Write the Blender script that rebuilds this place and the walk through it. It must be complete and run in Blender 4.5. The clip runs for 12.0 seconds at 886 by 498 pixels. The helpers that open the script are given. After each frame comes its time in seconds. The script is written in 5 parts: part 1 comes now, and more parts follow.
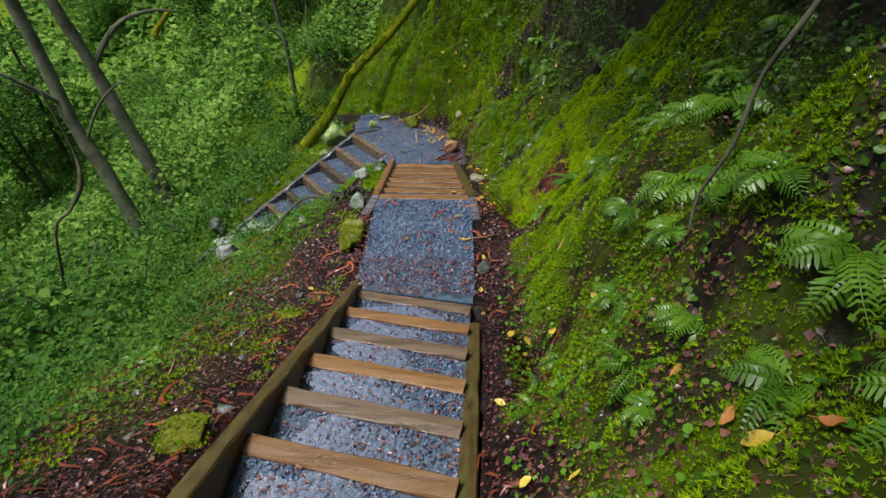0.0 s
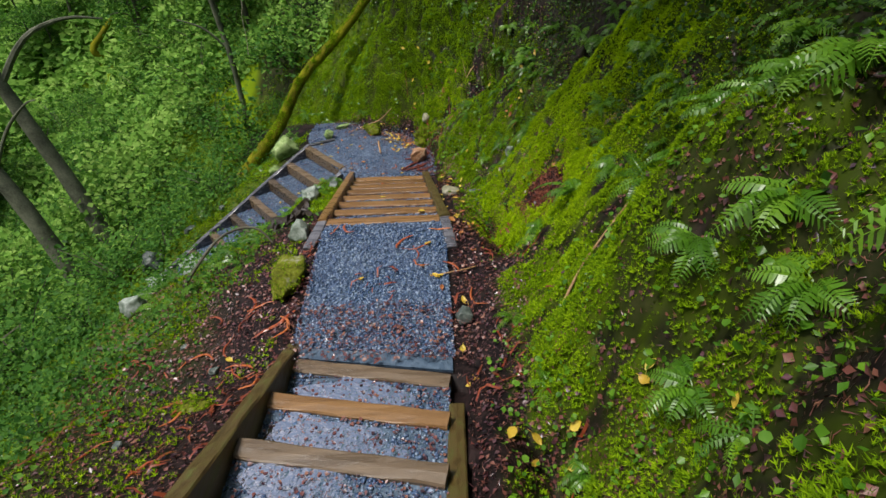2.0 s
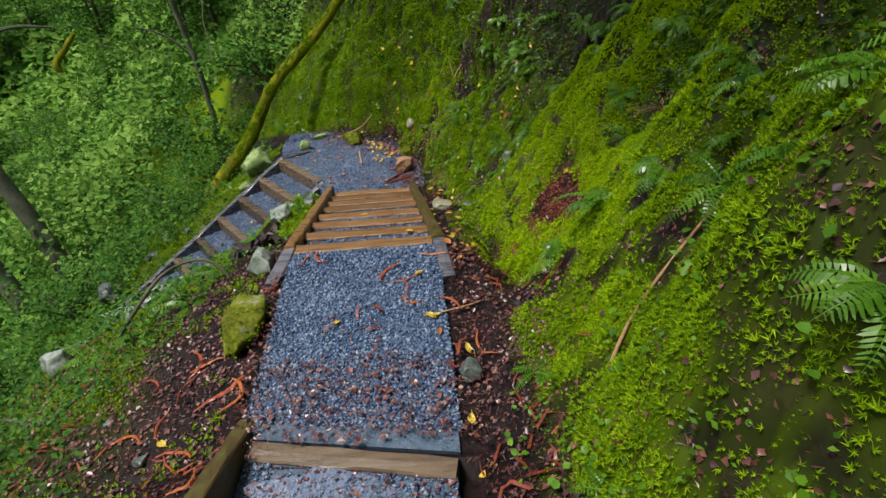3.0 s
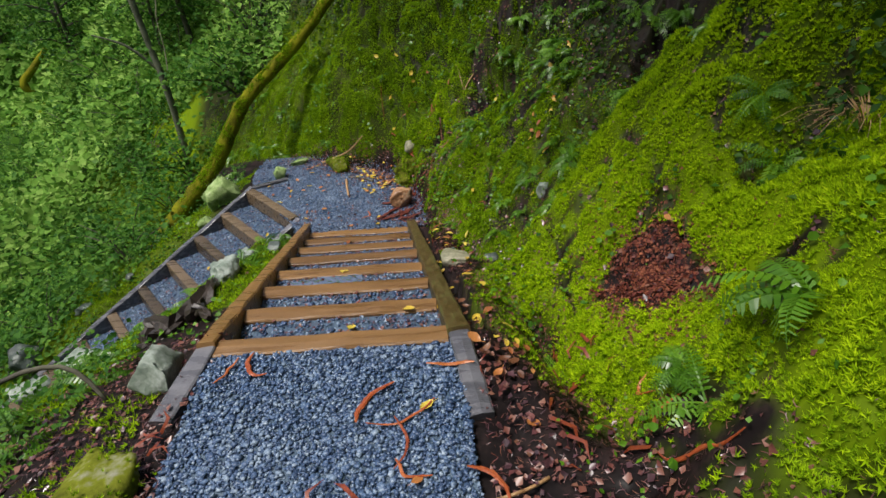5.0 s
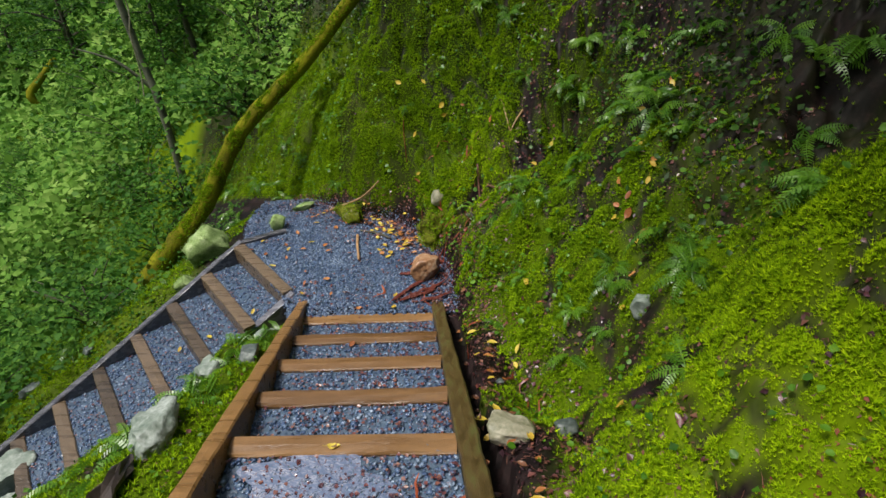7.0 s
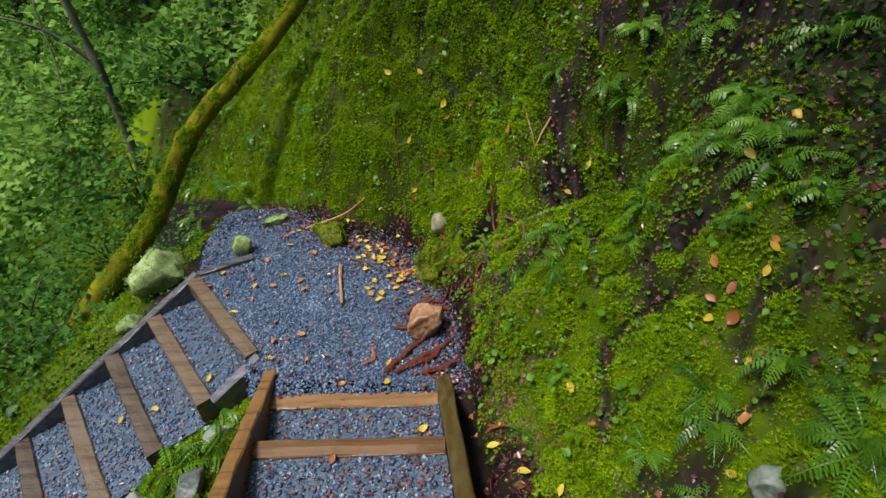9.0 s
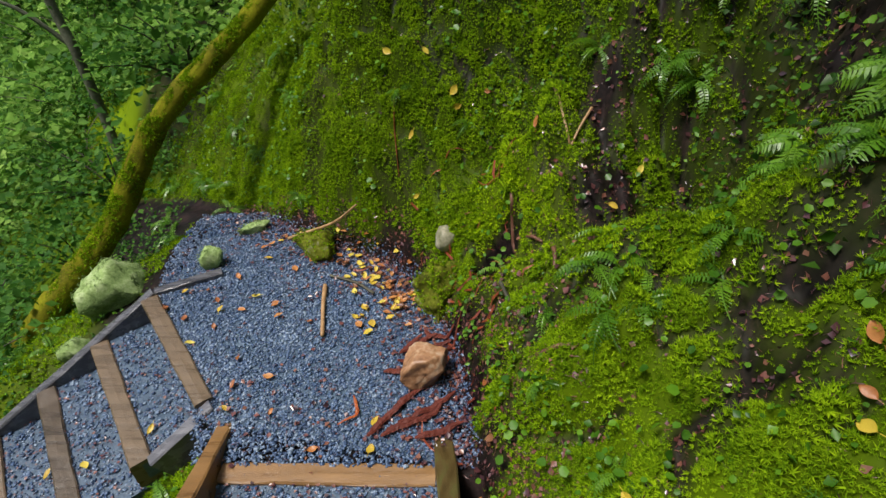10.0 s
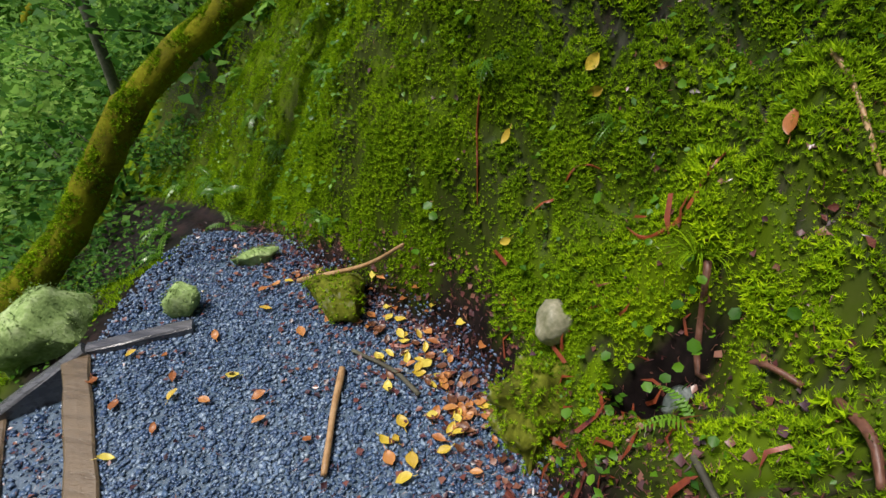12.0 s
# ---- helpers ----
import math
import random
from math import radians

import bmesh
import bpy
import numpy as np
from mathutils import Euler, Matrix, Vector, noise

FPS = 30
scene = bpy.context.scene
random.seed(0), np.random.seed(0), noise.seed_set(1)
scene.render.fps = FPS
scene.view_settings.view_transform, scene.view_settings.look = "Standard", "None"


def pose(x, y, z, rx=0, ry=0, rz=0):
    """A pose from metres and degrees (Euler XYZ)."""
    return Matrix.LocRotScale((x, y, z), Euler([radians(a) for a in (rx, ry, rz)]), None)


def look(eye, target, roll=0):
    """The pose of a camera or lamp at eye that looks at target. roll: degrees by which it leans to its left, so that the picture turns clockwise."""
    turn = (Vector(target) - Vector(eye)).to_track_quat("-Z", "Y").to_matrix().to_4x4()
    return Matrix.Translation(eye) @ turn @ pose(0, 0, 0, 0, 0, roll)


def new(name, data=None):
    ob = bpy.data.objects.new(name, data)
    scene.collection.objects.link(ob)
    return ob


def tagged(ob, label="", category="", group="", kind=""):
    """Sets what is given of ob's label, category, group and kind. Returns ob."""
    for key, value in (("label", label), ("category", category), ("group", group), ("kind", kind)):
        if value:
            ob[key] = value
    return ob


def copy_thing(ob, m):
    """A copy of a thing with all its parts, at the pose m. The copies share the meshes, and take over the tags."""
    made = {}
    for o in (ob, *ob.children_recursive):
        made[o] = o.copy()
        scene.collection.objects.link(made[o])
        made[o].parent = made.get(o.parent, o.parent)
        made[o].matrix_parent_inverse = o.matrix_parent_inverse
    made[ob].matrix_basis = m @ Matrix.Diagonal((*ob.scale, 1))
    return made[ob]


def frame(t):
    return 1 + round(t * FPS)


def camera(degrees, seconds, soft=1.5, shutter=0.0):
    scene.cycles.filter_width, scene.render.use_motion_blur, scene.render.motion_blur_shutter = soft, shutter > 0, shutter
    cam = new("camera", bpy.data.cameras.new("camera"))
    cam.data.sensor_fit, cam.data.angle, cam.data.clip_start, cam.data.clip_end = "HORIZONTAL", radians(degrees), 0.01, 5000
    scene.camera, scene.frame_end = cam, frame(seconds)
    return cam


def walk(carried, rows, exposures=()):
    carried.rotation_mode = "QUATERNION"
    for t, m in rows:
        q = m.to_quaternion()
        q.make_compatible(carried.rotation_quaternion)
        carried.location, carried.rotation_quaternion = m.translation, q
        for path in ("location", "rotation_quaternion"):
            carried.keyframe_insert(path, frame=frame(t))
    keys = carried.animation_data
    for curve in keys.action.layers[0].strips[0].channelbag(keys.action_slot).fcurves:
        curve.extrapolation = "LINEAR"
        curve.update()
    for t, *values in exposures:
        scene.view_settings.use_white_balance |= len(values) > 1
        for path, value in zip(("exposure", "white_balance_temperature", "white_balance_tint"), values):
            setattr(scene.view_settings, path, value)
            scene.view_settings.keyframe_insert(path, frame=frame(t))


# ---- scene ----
cam = camera(79.8, 12.0)
PATH = [
    (0, (1.122, -7.192, 3.492), (0.921, -5.56, 2.354), -2.4),
    (0.5, (1.165, -6.974, 3.391), (0.986, -5.335, 2.26), -3.1),
    (1, (1.05, -6.714, 3.281), (0.913, -5.067, 2.155), -3.1),
    (1.5, (1.086, -6.413, 3.132), (0.958, -4.764, 2.009), -3.5),
    (2, (1.105, -6.17, 3.033), (0.98, -4.517, 1.915), -4.4),
    (2.5, (1.01, -5.876, 2.972), (0.928, -4.217, 1.858), -5.5),
    (2.7, (1.035, -5.729, 2.875), (0.952, -4.065, 1.769), -5.7),
    (4.3, (1.004, -4.676, 2.373), (0.938, -2.974, 1.324), -5.4),
    (4.5, (0.952, -4.56, 2.318), (0.892, -2.851, 1.279), -5.2),
    (5, (0.897, -4.229, 2.235), (0.837, -2.505, 1.224), -5.0),
    (5.5, (0.907, -3.927, 2.109), (0.828, -2.188, 1.124), -5.1),
    (6, (0.826, -3.574, 2.081), (0.744, -1.836, 1.094), -4.9),
    (6.5, (0.844, -3.189, 2.123), (0.739, -1.453, 1.136), -5.1),
    (7, (0.786, -2.906, 2.161), (0.648, -1.169, 1.178), -4.8),
    (7.2, (0.735, -2.791, 2.204), (0.596, -1.056, 1.219), -4.7),
    (8.8, (0.7, -1.956, 2.213), (0.598, -0.309, 1.083), -4.6),
    (9, (0.668, -1.848, 2.223), (0.556, -0.206, 1.087), -4.9),
    (9.5, (0.695, -1.491, 2.058), (0.562, 0.149, 0.921), -4.9),
    (10, (0.667, -1.213, 1.933), (0.507, 0.424, 0.796), -4.6),
    (10.5, (0.563, -0.93, 1.822), (0.403, 0.709, 0.688), -3.8),
    (11, (0.577, -0.653, 1.67), (0.366, 0.983, 0.54), -4.1),
    (11.5, (0.433, -0.379, 1.542), (0.191, 1.261, 0.423), -3.8),
    (12, (0.368, -0.098, 1.435), (0.044, 1.545, 0.341), -2.7),
]
walk(cam, [(t, look(eye, target, roll)) for t, eye, target, roll in PATH])

# ---- daylight: overcast sky over a wet forest ----
world = bpy.data.worlds.new("sky")
world.use_nodes = True
scene.world = world
wn = world.node_tree.nodes
sky = wn.new("ShaderNodeTexSky")
sky.sky_type, sky.sun_disc = "NISHITA", False
sky.dust_density, sky.ozone_density = 5.0, 1.5
sky.sun_elevation, sky.sun_rotation = radians(69), radians(-115)
world.node_tree.links.new(sky.outputs["Color"], wn["Background"].inputs["Color"])
wn["Background"].inputs["Strength"].default_value = 0.08
sun = new("sun", bpy.data.lights.new("sun", "SUN"))
sun.data.energy, sun.data.angle, sun.data.color = 2.5, radians(14), (1.0, 0.96, 0.91)
sun.matrix_world = look((-6, -2.8, 17), (0, 0, 0))
scene.view_settings.exposure = 0.7


# ---- materials ----
def mat(name, colors, scale=8.0, rough=0.7, bump=0.3, fine=60.0, spec=0.5, per=None, leaf=0.0, detail=6.0, metal=0.0, stretch=(1, 1, 1), mix=0.5):
    """Noise-driven colours over two scales; per: 'island' or 'object' adds random change piece by piece; leaf: translucency."""
    m = bpy.data.materials.new(name)
    m.use_nodes = True
    nt = m.node_tree
    N, L = nt.nodes, nt.links
    bsdf = N["Principled BSDF"]
    tc = N.new("ShaderNodeTexCoord")
    mp = N.new("ShaderNodeMapping")
    mp.inputs["Scale"].default_value = stretch
    L.new(tc.outputs["Object"], mp.inputs["Vector"])
    big = N.new("ShaderNodeTexNoise")
    big.inputs["Scale"].default_value, big.inputs["Detail"].default_value = scale, detail
    L.new(mp.outputs["Vector"], big.inputs["Vector"])
    small = N.new("ShaderNodeTexNoise")
    small.inputs["Scale"].default_value, small.inputs["Detail"].default_value = fine, 4.0
    L.new(mp.outputs["Vector"], small.inputs["Vector"])
    blend = N.new("ShaderNodeMix")
    blend.data_type = "FLOAT"
    blend.inputs[0].default_value = 0.35
    L.new(big.outputs["Fac"], blend.inputs[2])
    L.new(small.outputs["Fac"], blend.inputs[3])
    value = blend.outputs[0]
    if per:
        if per == "island":
            rnd = N.new("ShaderNodeNewGeometry").outputs["Random Per Island"]
        else:
            rnd = N.new("ShaderNodeObjectInfo").outputs["Random"]
        b2 = N.new("ShaderNodeMix")
        b2.data_type = "FLOAT"
        b2.inputs[0].default_value = mix
        spread = N.new("ShaderNodeMapRange")
        spread.inputs["To Min"].default_value, spread.inputs["To Max"].default_value = 0.22, 0.78
        L.new(rnd, spread.inputs["Value"])
        L.new(value, b2.inputs[2])
        L.new(spread.outputs["Result"], b2.inputs[3])
        value = b2.outputs[0]
    ramp = N.new("ShaderNodeValToRGB")
    L.new(value, ramp.inputs["Fac"])
    e = ramp.color_ramp.elements
    n = len(colors)
    while len(e) < n:
        e.new(0.5)
    for i, c in enumerate(colors):
        e[i].position = 0.3 + 0.4 * i / max(1, n - 1)
        e[i].color = (*c, 1)
    L.new(ramp.outputs["Color"], bsdf.inputs["Base Color"])
    wet = N.new("ShaderNodeMapRange")
    wet.inputs["From Min"].default_value, wet.inputs["From Max"].default_value = 0.3, 0.7
    wet.inputs["To Min"].default_value, wet.inputs["To Max"].default_value = max(0.05, rough - 0.16), min(1.0, rough + 0.16)
    L.new(big.outputs["Fac"], wet.inputs["Value"])
    L.new(wet.outputs["Result"], bsdf.inputs["Roughness"])
    bsdf.inputs["Specular IOR Level"].default_value = spec
    bsdf.inputs["Metallic"].default_value = metal
    if bump:
        bp = N.new("ShaderNodeBump")
        bp.inputs["Strength"].default_value, bp.inputs["Distance"].default_value = bump, 0.01
        L.new(blend.outputs[0], bp.inputs["Height"])
        L.new(bp.outputs["Normal"], bsdf.inputs["Normal"])
    if leaf:
        tr = N.new("ShaderNodeBsdfTranslucent")
        L.new(ramp.outputs["Color"], tr.inputs["Color"])
        ms = N.new("ShaderNodeMixShader")
        ms.inputs[0].default_value = leaf
        L.new(bsdf.outputs[0], ms.inputs[1])
        L.new(tr.outputs[0], ms.inputs[2])
        L.new(ms.outputs[0], N["Material Output"].inputs["Surface"])
    return m


WOOD = mat("wet_timber", [(0.05, 0.024, 0.008), (0.135, 0.068, 0.021), (0.26, 0.14, 0.046)], 5, 0.36, 0.45, 90, 0.5, "object", stretch=(0.6, 6, 6), mix=0.4)
WOOD_OLD = mat("weathered_timber", [(0.03, 0.022, 0.014), (0.085, 0.06, 0.036), (0.165, 0.115, 0.068)], 5, 0.32, 0.45, 90, 0.5, "object", stretch=(0.6, 6, 6), mix=0.4)
STONE_LIGHT = mat("light_stone", [(0.07, 0.11, 0.08), (0.2, 0.24, 0.2), (0.42, 0.46, 0.43)], 10, 0.6, 0.9, 60, 0.4)
WOOD_GREY = mat("wet_grey_timber", [(0.03, 0.03, 0.034), (0.08, 0.08, 0.09), (0.16, 0.16, 0.18)], 5, 0.26, 0.3, 80, 0.8, "object", stretch=(1, 5, 5), mix=0.3)
WOOD_MOSS = mat("mossy_timber", [(0.03, 0.02, 0.006), (0.075, 0.048, 0.012), (0.07, 0.085, 0.012)], 6, 0.5, 0.5, 70, stretch=(5, 0.7, 5))
# blue of the reflected sky is put into the gravel and grit colours
GRAVEL = mat("wet_gravel", [(0.025, 0.047, 0.1), (0.053, 0.092, 0.18), (0.09, 0.146, 0.25), (0.24, 0.31, 0.4)], 3, 0.34, 0.3, 120, 0.55, "island", mix=0.7)
GRIT = mat("gravel_bed", [(0.022, 0.042, 0.07), (0.05, 0.085, 0.13), (0.09, 0.14, 0.2)], 30, 0.4, 0.8, 160, 0.6)
MOSS = mat("moss", [(0.022, 0.06, 0.002), (0.165, 0.295, 0.005), (0.39, 0.56, 0.012)], 8, 0.9, 0.0, 40, 0.06, "island", leaf=0.25, mix=0.4)
MOSS_LUSH = mat("feather_moss", [(0.1, 0.2, 0.002), (0.31, 0.48, 0.005), (0.53, 0.69, 0.012)], 8, 0.9, 0.0, 40, 0.06, "island", leaf=0.3, mix=0.5)
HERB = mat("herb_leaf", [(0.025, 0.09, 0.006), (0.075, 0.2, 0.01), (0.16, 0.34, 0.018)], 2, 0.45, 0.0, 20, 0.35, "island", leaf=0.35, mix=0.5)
# darker leaf for the upper bank, with its shade put into the green
LEAF_SHADED = mat("leaf", [(0.008, 0.03, 0.003), (0.022, 0.07, 0.005), (0.06, 0.14, 0.01)], 2, 0.45, 0.0, 20, 0.3, "island", leaf=0.3, mix=0.5)
BUSH = mat("undergrowth_leaf", [(0.016, 0.07, 0.012), (0.06, 0.17, 0.022), (0.17, 0.32, 0.04)], 0.8, 0.6, 0.0, 6, 0.12, "island", leaf=0.4, mix=0.45)
# far leaves are paled: the valley's haze is put into their green
FAR_LEAF_HAZED = mat("far_leaf_hazed", [(0.05, 0.16, 0.022), (0.17, 0.34, 0.05), (0.36, 0.53, 0.13)], 0.5, 0.7, 0.0, 4, 0.1, "island", leaf=0.4, mix=0.4)
FERN = mat("fern_leaf", [(0.035, 0.11, 0.008), (0.095, 0.23, 0.014), (0.19, 0.36, 0.025)], 3, 0.38, 0.0, 30, 0.5, "object", leaf=0.3, mix=0.4)
LITTER = mat("leaf_litter", [(0.03, 0.012, 0.017), (0.085, 0.03, 0.034), (0.14, 0.045, 0.036), (0.19, 0.085, 0.055)], 5, 0.34, 0.0, 60, 0.6, "island", mix=0.75)
BARKSTRIP = mat("red_bark", [(0.1, 0.018, 0.01), (0.28, 0.06, 0.018), (0.46, 0.15, 0.04)], 10, 0.35, 0.3, 80, 0.5, "object")
ROTTEN = mat("rotten_wood", [(0.05, 0.012, 0.01), (0.14, 0.034, 0.022), (0.28, 0.1, 0.05)], 10, 0.6, 0.0, 80, 0.2, "island", mix=0.7)
YELLOW = mat("yellow_leaf", [(0.42, 0.26, 0.03), (0.62, 0.46, 0.05), (0.7, 0.6, 0.12)], 30, 0.4, 0.1, 120, 0.5, "object", leaf=0.2)
ORANGE = mat("orange_leaf", [(0.2, 0.06, 0.02), (0.4, 0.15, 0.04), (0.5, 0.24, 0.07)], 30, 0.4, 0.1, 120, 0.5, "object", leaf=0.15)
BROWN = mat("brown_leaf", [(0.05, 0.02, 0.012), (0.13, 0.05, 0.024), (0.24, 0.11, 0.05)], 30, 0.36, 0.1, 120, 0.5, "object", leaf=0.1)
BARK = mat("bark", [(0.025, 0.024, 0.018), (0.075, 0.07, 0.05), (0.14, 0.14, 0.1)], 6, 0.8, 0.8, 40, 0.3)
# grey-green mossy bark, lightened in colour so trunks look faint through haze
GREYBARK_HAZED = mat("grey_mossy_bark_hazed", [(0.045, 0.05, 0.035), (0.11, 0.12, 0.08), (0.19, 0.2, 0.14)], 5, 0.85, 0.8, 40, 0.2)
MOSSBARK = mat("mossy_bark", [(0.05, 0.045, 0.008), (0.14, 0.14, 0.008), (0.22, 0.23, 0.012)], 5, 0.9, 0.8, 50, 0.05)
DEADWOOD = mat("dead_wood", [(0.008, 0.006, 0.005), (0.025, 0.018, 0.014), (0.05, 0.035, 0.025)], 8, 0.5, 0.9, 50)
ROOT = mat("root_bark", [(0.05, 0.02, 0.014), (0.13, 0.055, 0.035), (0.22, 0.11, 0.075)], 14, 0.5, 0.5, 90, 0.4)
STICK = mat("stick", [(0.16, 0.08, 0.03), (0.34, 0.2, 0.09), (0.45, 0.3, 0.16)], 20, 0.5, 0.3, 100)
STONE_GREEN = mat("lichen_stone", [(0.09, 0.15, 0.045), (0.24, 0.34, 0.12), (0.44, 0.53, 0.28)], 12, 0.85, 0.9, 70, 0.1)
STONE_GREY = mat("wet_stone", [(0.025, 0.034, 0.03), (0.08, 0.1, 0.09), (0.22, 0.25, 0.22)], 9, 0.45, 0.9, 60)
STONE_MOSSY = mat("mossy_stone", [(0.025, 0.028, 0.006), (0.075, 0.085, 0.008), (0.14, 0.16, 0.014), (0.25, 0.25, 0.18)], 6, 0.85, 0.9, 50, 0.1)
STONE_TAN = mat("tan_stone", [(0.1, 0.045, 0.022), (0.32, 0.17, 0.085), (0.55, 0.44, 0.32)], 11, 0.45, 0.8, 50)
STONE_PALE = mat("pale_stone", [(0.08, 0.09, 0.035), (0.24, 0.23, 0.15), (0.46, 0.43, 0.34)], 9, 0.55, 0.8, 60)


def ground_material():
    """Earth under moss and litter; where each lies comes from the sheet's own mask."""
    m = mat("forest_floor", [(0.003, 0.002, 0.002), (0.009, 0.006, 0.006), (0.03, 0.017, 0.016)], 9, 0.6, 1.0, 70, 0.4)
    N, L = m.node_tree.nodes, m.node_tree.links
    bsdf = N["Principled BSDF"]
    soil = bsdf.inputs["Base Color"].links[0].from_socket
    at = N.new("ShaderNodeAttribute")
    at.attribute_name = "moss"
    nz = N.new("ShaderNodeTexNoise")
    nz.inputs["Scale"].default_value, nz.inputs["Detail"].default_value = 38, 8
    wide = N.new("ShaderNodeTexNoise")
    wide.inputs["Scale"].default_value, wide.inputs["Detail"].default_value = 2.2, 4
    both = N.new("ShaderNodeMix")
    both.data_type = "FLOAT"
    both.inputs[0].default_value = 0.3
    L.new(nz.outputs["Fac"], both.inputs[2])
    L.new(wide.outputs["Fac"], both.inputs[3])
    # noise lows turn near black, painting the shade between moss tufts
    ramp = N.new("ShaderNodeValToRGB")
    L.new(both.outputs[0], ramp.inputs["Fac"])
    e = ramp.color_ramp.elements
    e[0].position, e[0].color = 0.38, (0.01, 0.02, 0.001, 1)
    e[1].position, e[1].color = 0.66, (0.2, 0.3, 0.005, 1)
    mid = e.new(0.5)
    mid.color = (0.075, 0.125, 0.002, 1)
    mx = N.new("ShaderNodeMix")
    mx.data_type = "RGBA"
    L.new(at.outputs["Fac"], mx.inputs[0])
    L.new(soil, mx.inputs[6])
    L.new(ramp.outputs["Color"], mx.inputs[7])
    lush = N.new("ShaderNodeAttribute")
    lush.attribute_name = "lush"
    bright = N.new("ShaderNodeMix")
    bright.data_type, bright.blend_type = "RGBA", "MULTIPLY"
    bright.inputs[7].default_value = (1.6, 1.5, 1.2, 1)
    L.new(lush.outputs["Fac"], bright.inputs[0])
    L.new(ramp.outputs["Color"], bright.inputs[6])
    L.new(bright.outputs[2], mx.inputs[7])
    dull = N.new("ShaderNodeMapRange")
    dull.inputs["To Min"].default_value, dull.inputs["To Max"].default_value = 0.12, 0.03
    L.new(at.outputs["Fac"], dull.inputs["Value"])
    L.new(dull.outputs["Result"], bsdf.inputs["Specular IOR Level"])
    bp = bsdf.inputs["Normal"].links[0].from_node
    bp.inputs["Distance"].default_value = 0.02
    L.new(both.outputs[0], bp.inputs["Height"])
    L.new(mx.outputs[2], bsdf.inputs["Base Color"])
    return m


def water_material():
    m = bpy.data.materials.new("rain_water")
    m.use_nodes = True
    N, L = m.node_tree.nodes, m.node_tree.links
    N.remove(N["Principled BSDF"])
    tc = N.new("ShaderNodeTexCoord")
    wv = N.new("ShaderNodeTexNoise")
    wv.inputs["Scale"].default_value, wv.inputs["Detail"].default_value = 26, 3
    L.new(tc.outputs["Object"], wv.inputs["Vector"])
    bp = N.new("ShaderNodeBump")
    bp.inputs["Strength"].default_value, bp.inputs["Distance"].default_value = 0.5, 0.02
    L.new(wv.outputs["Fac"], bp.inputs["Height"])
    gl, tr, mx, fr = (N.new("ShaderNode" + k) for k in ("BsdfGlossy", "BsdfTransparent", "MixShader", "Fresnel"))
    gl.inputs["Roughness"].default_value = 0.03
    tr.inputs["Color"].default_value = (0.78, 0.85, 0.9, 1)
    fr.inputs["IOR"].default_value = 1.7
    for n in (gl, fr):
        L.new(bp.outputs["Normal"], n.inputs["Normal"])
    L.new(fr.outputs[0], mx.inputs[0])
    L.new(tr.outputs[0], mx.inputs[1])
    L.new(gl.outputs[0], mx.inputs[2])
    L.new(mx.outputs[0], N["Material Output"].inputs["Surface"])
    return m


GROUND = ground_material()
WATER = water_material()


# ---- small helpers ----
def lattice(ix, iy, seed):
    h = np.sin(ix * 127.1 + iy * 311.7 + seed * 74.7) * 43758.5453
    return h - np.floor(h)


def vnoise(x, y, seed=0):
    """Smooth value noise, 0 to 1."""
    ix, iy = np.floor(x), np.floor(y)
    fx, fy = x - ix, y - iy
    fx, fy = fx * fx * (3 - 2 * fx), fy * fy * (3 - 2 * fy)
    a, b = lattice(ix, iy, seed), lattice(ix + 1, iy, seed)
    c, d = lattice(ix, iy + 1, seed), lattice(ix + 1, iy + 1, seed)
    return (a * (1 - fx) + b * fx) * (1 - fy) + (c * (1 - fx) + d * fx) * fy


def fbm(x, y, scale, seed=0, octaves=4):
    total, amp, s = 0.0, 0.5, scale
    for o in range(octaves):
        total = total + amp * (vnoise(x * s + 17.3 * o, y * s - 9.1 * o, seed + o) - 0.5)
        amp, s = amp * 0.5, s * 2.05
    return total


def step(a, b, v):
    t = np.clip((v - a) / (b - a), 0, 1)
    return t * t * (3 - 2 * t)


def mesh_np(name, V, T, material, smooth=False):
    """A mesh of triangles from arrays."""
    me = bpy.data.meshes.new(name)
    V, T = np.asarray(V, dtype=np.float32), np.asarray(T, dtype=np.int32)
    me.vertices.add(len(V))
    me.vertices.foreach_set("co", V.ravel())
    me.loops.add(T.size)
    me.loops.foreach_set("vertex_index", T.ravel())
    me.polygons.add(len(T))
    me.polygons.foreach_set("loop_start", np.arange(0, T.size, 3, dtype=np.int32))
    me.update(calc_edges=True)
    if smooth:
        me.polygons.foreach_set("use_smooth", np.ones(len(T), dtype=bool))
    me.materials.append(material)
    return me


def frames_from(n, spin, rng, tilt=0.0):
    """Bases (N, 3, 3) whose third axis follows n, spun at random."""
    n = n + rng.normal(0, tilt, n.shape) if tilt else n
    n = n / np.linalg.norm(n, axis=1, keepdims=True)
    ref = np.where(np.abs(n[:, :1]) < 0.8, np.array([[1.0, 0, 0]]), np.array([[0, 1.0, 0]]))
    a = np.cross(ref, n)
    a /= np.linalg.norm(a, axis=1, keepdims=True)
    b = np.cross(n, a)
    c, s = np.cos(spin)[:, None], np.sin(spin)[:, None]
    return np.stack([a * c + b * s, b * c - a * s, n], axis=2)


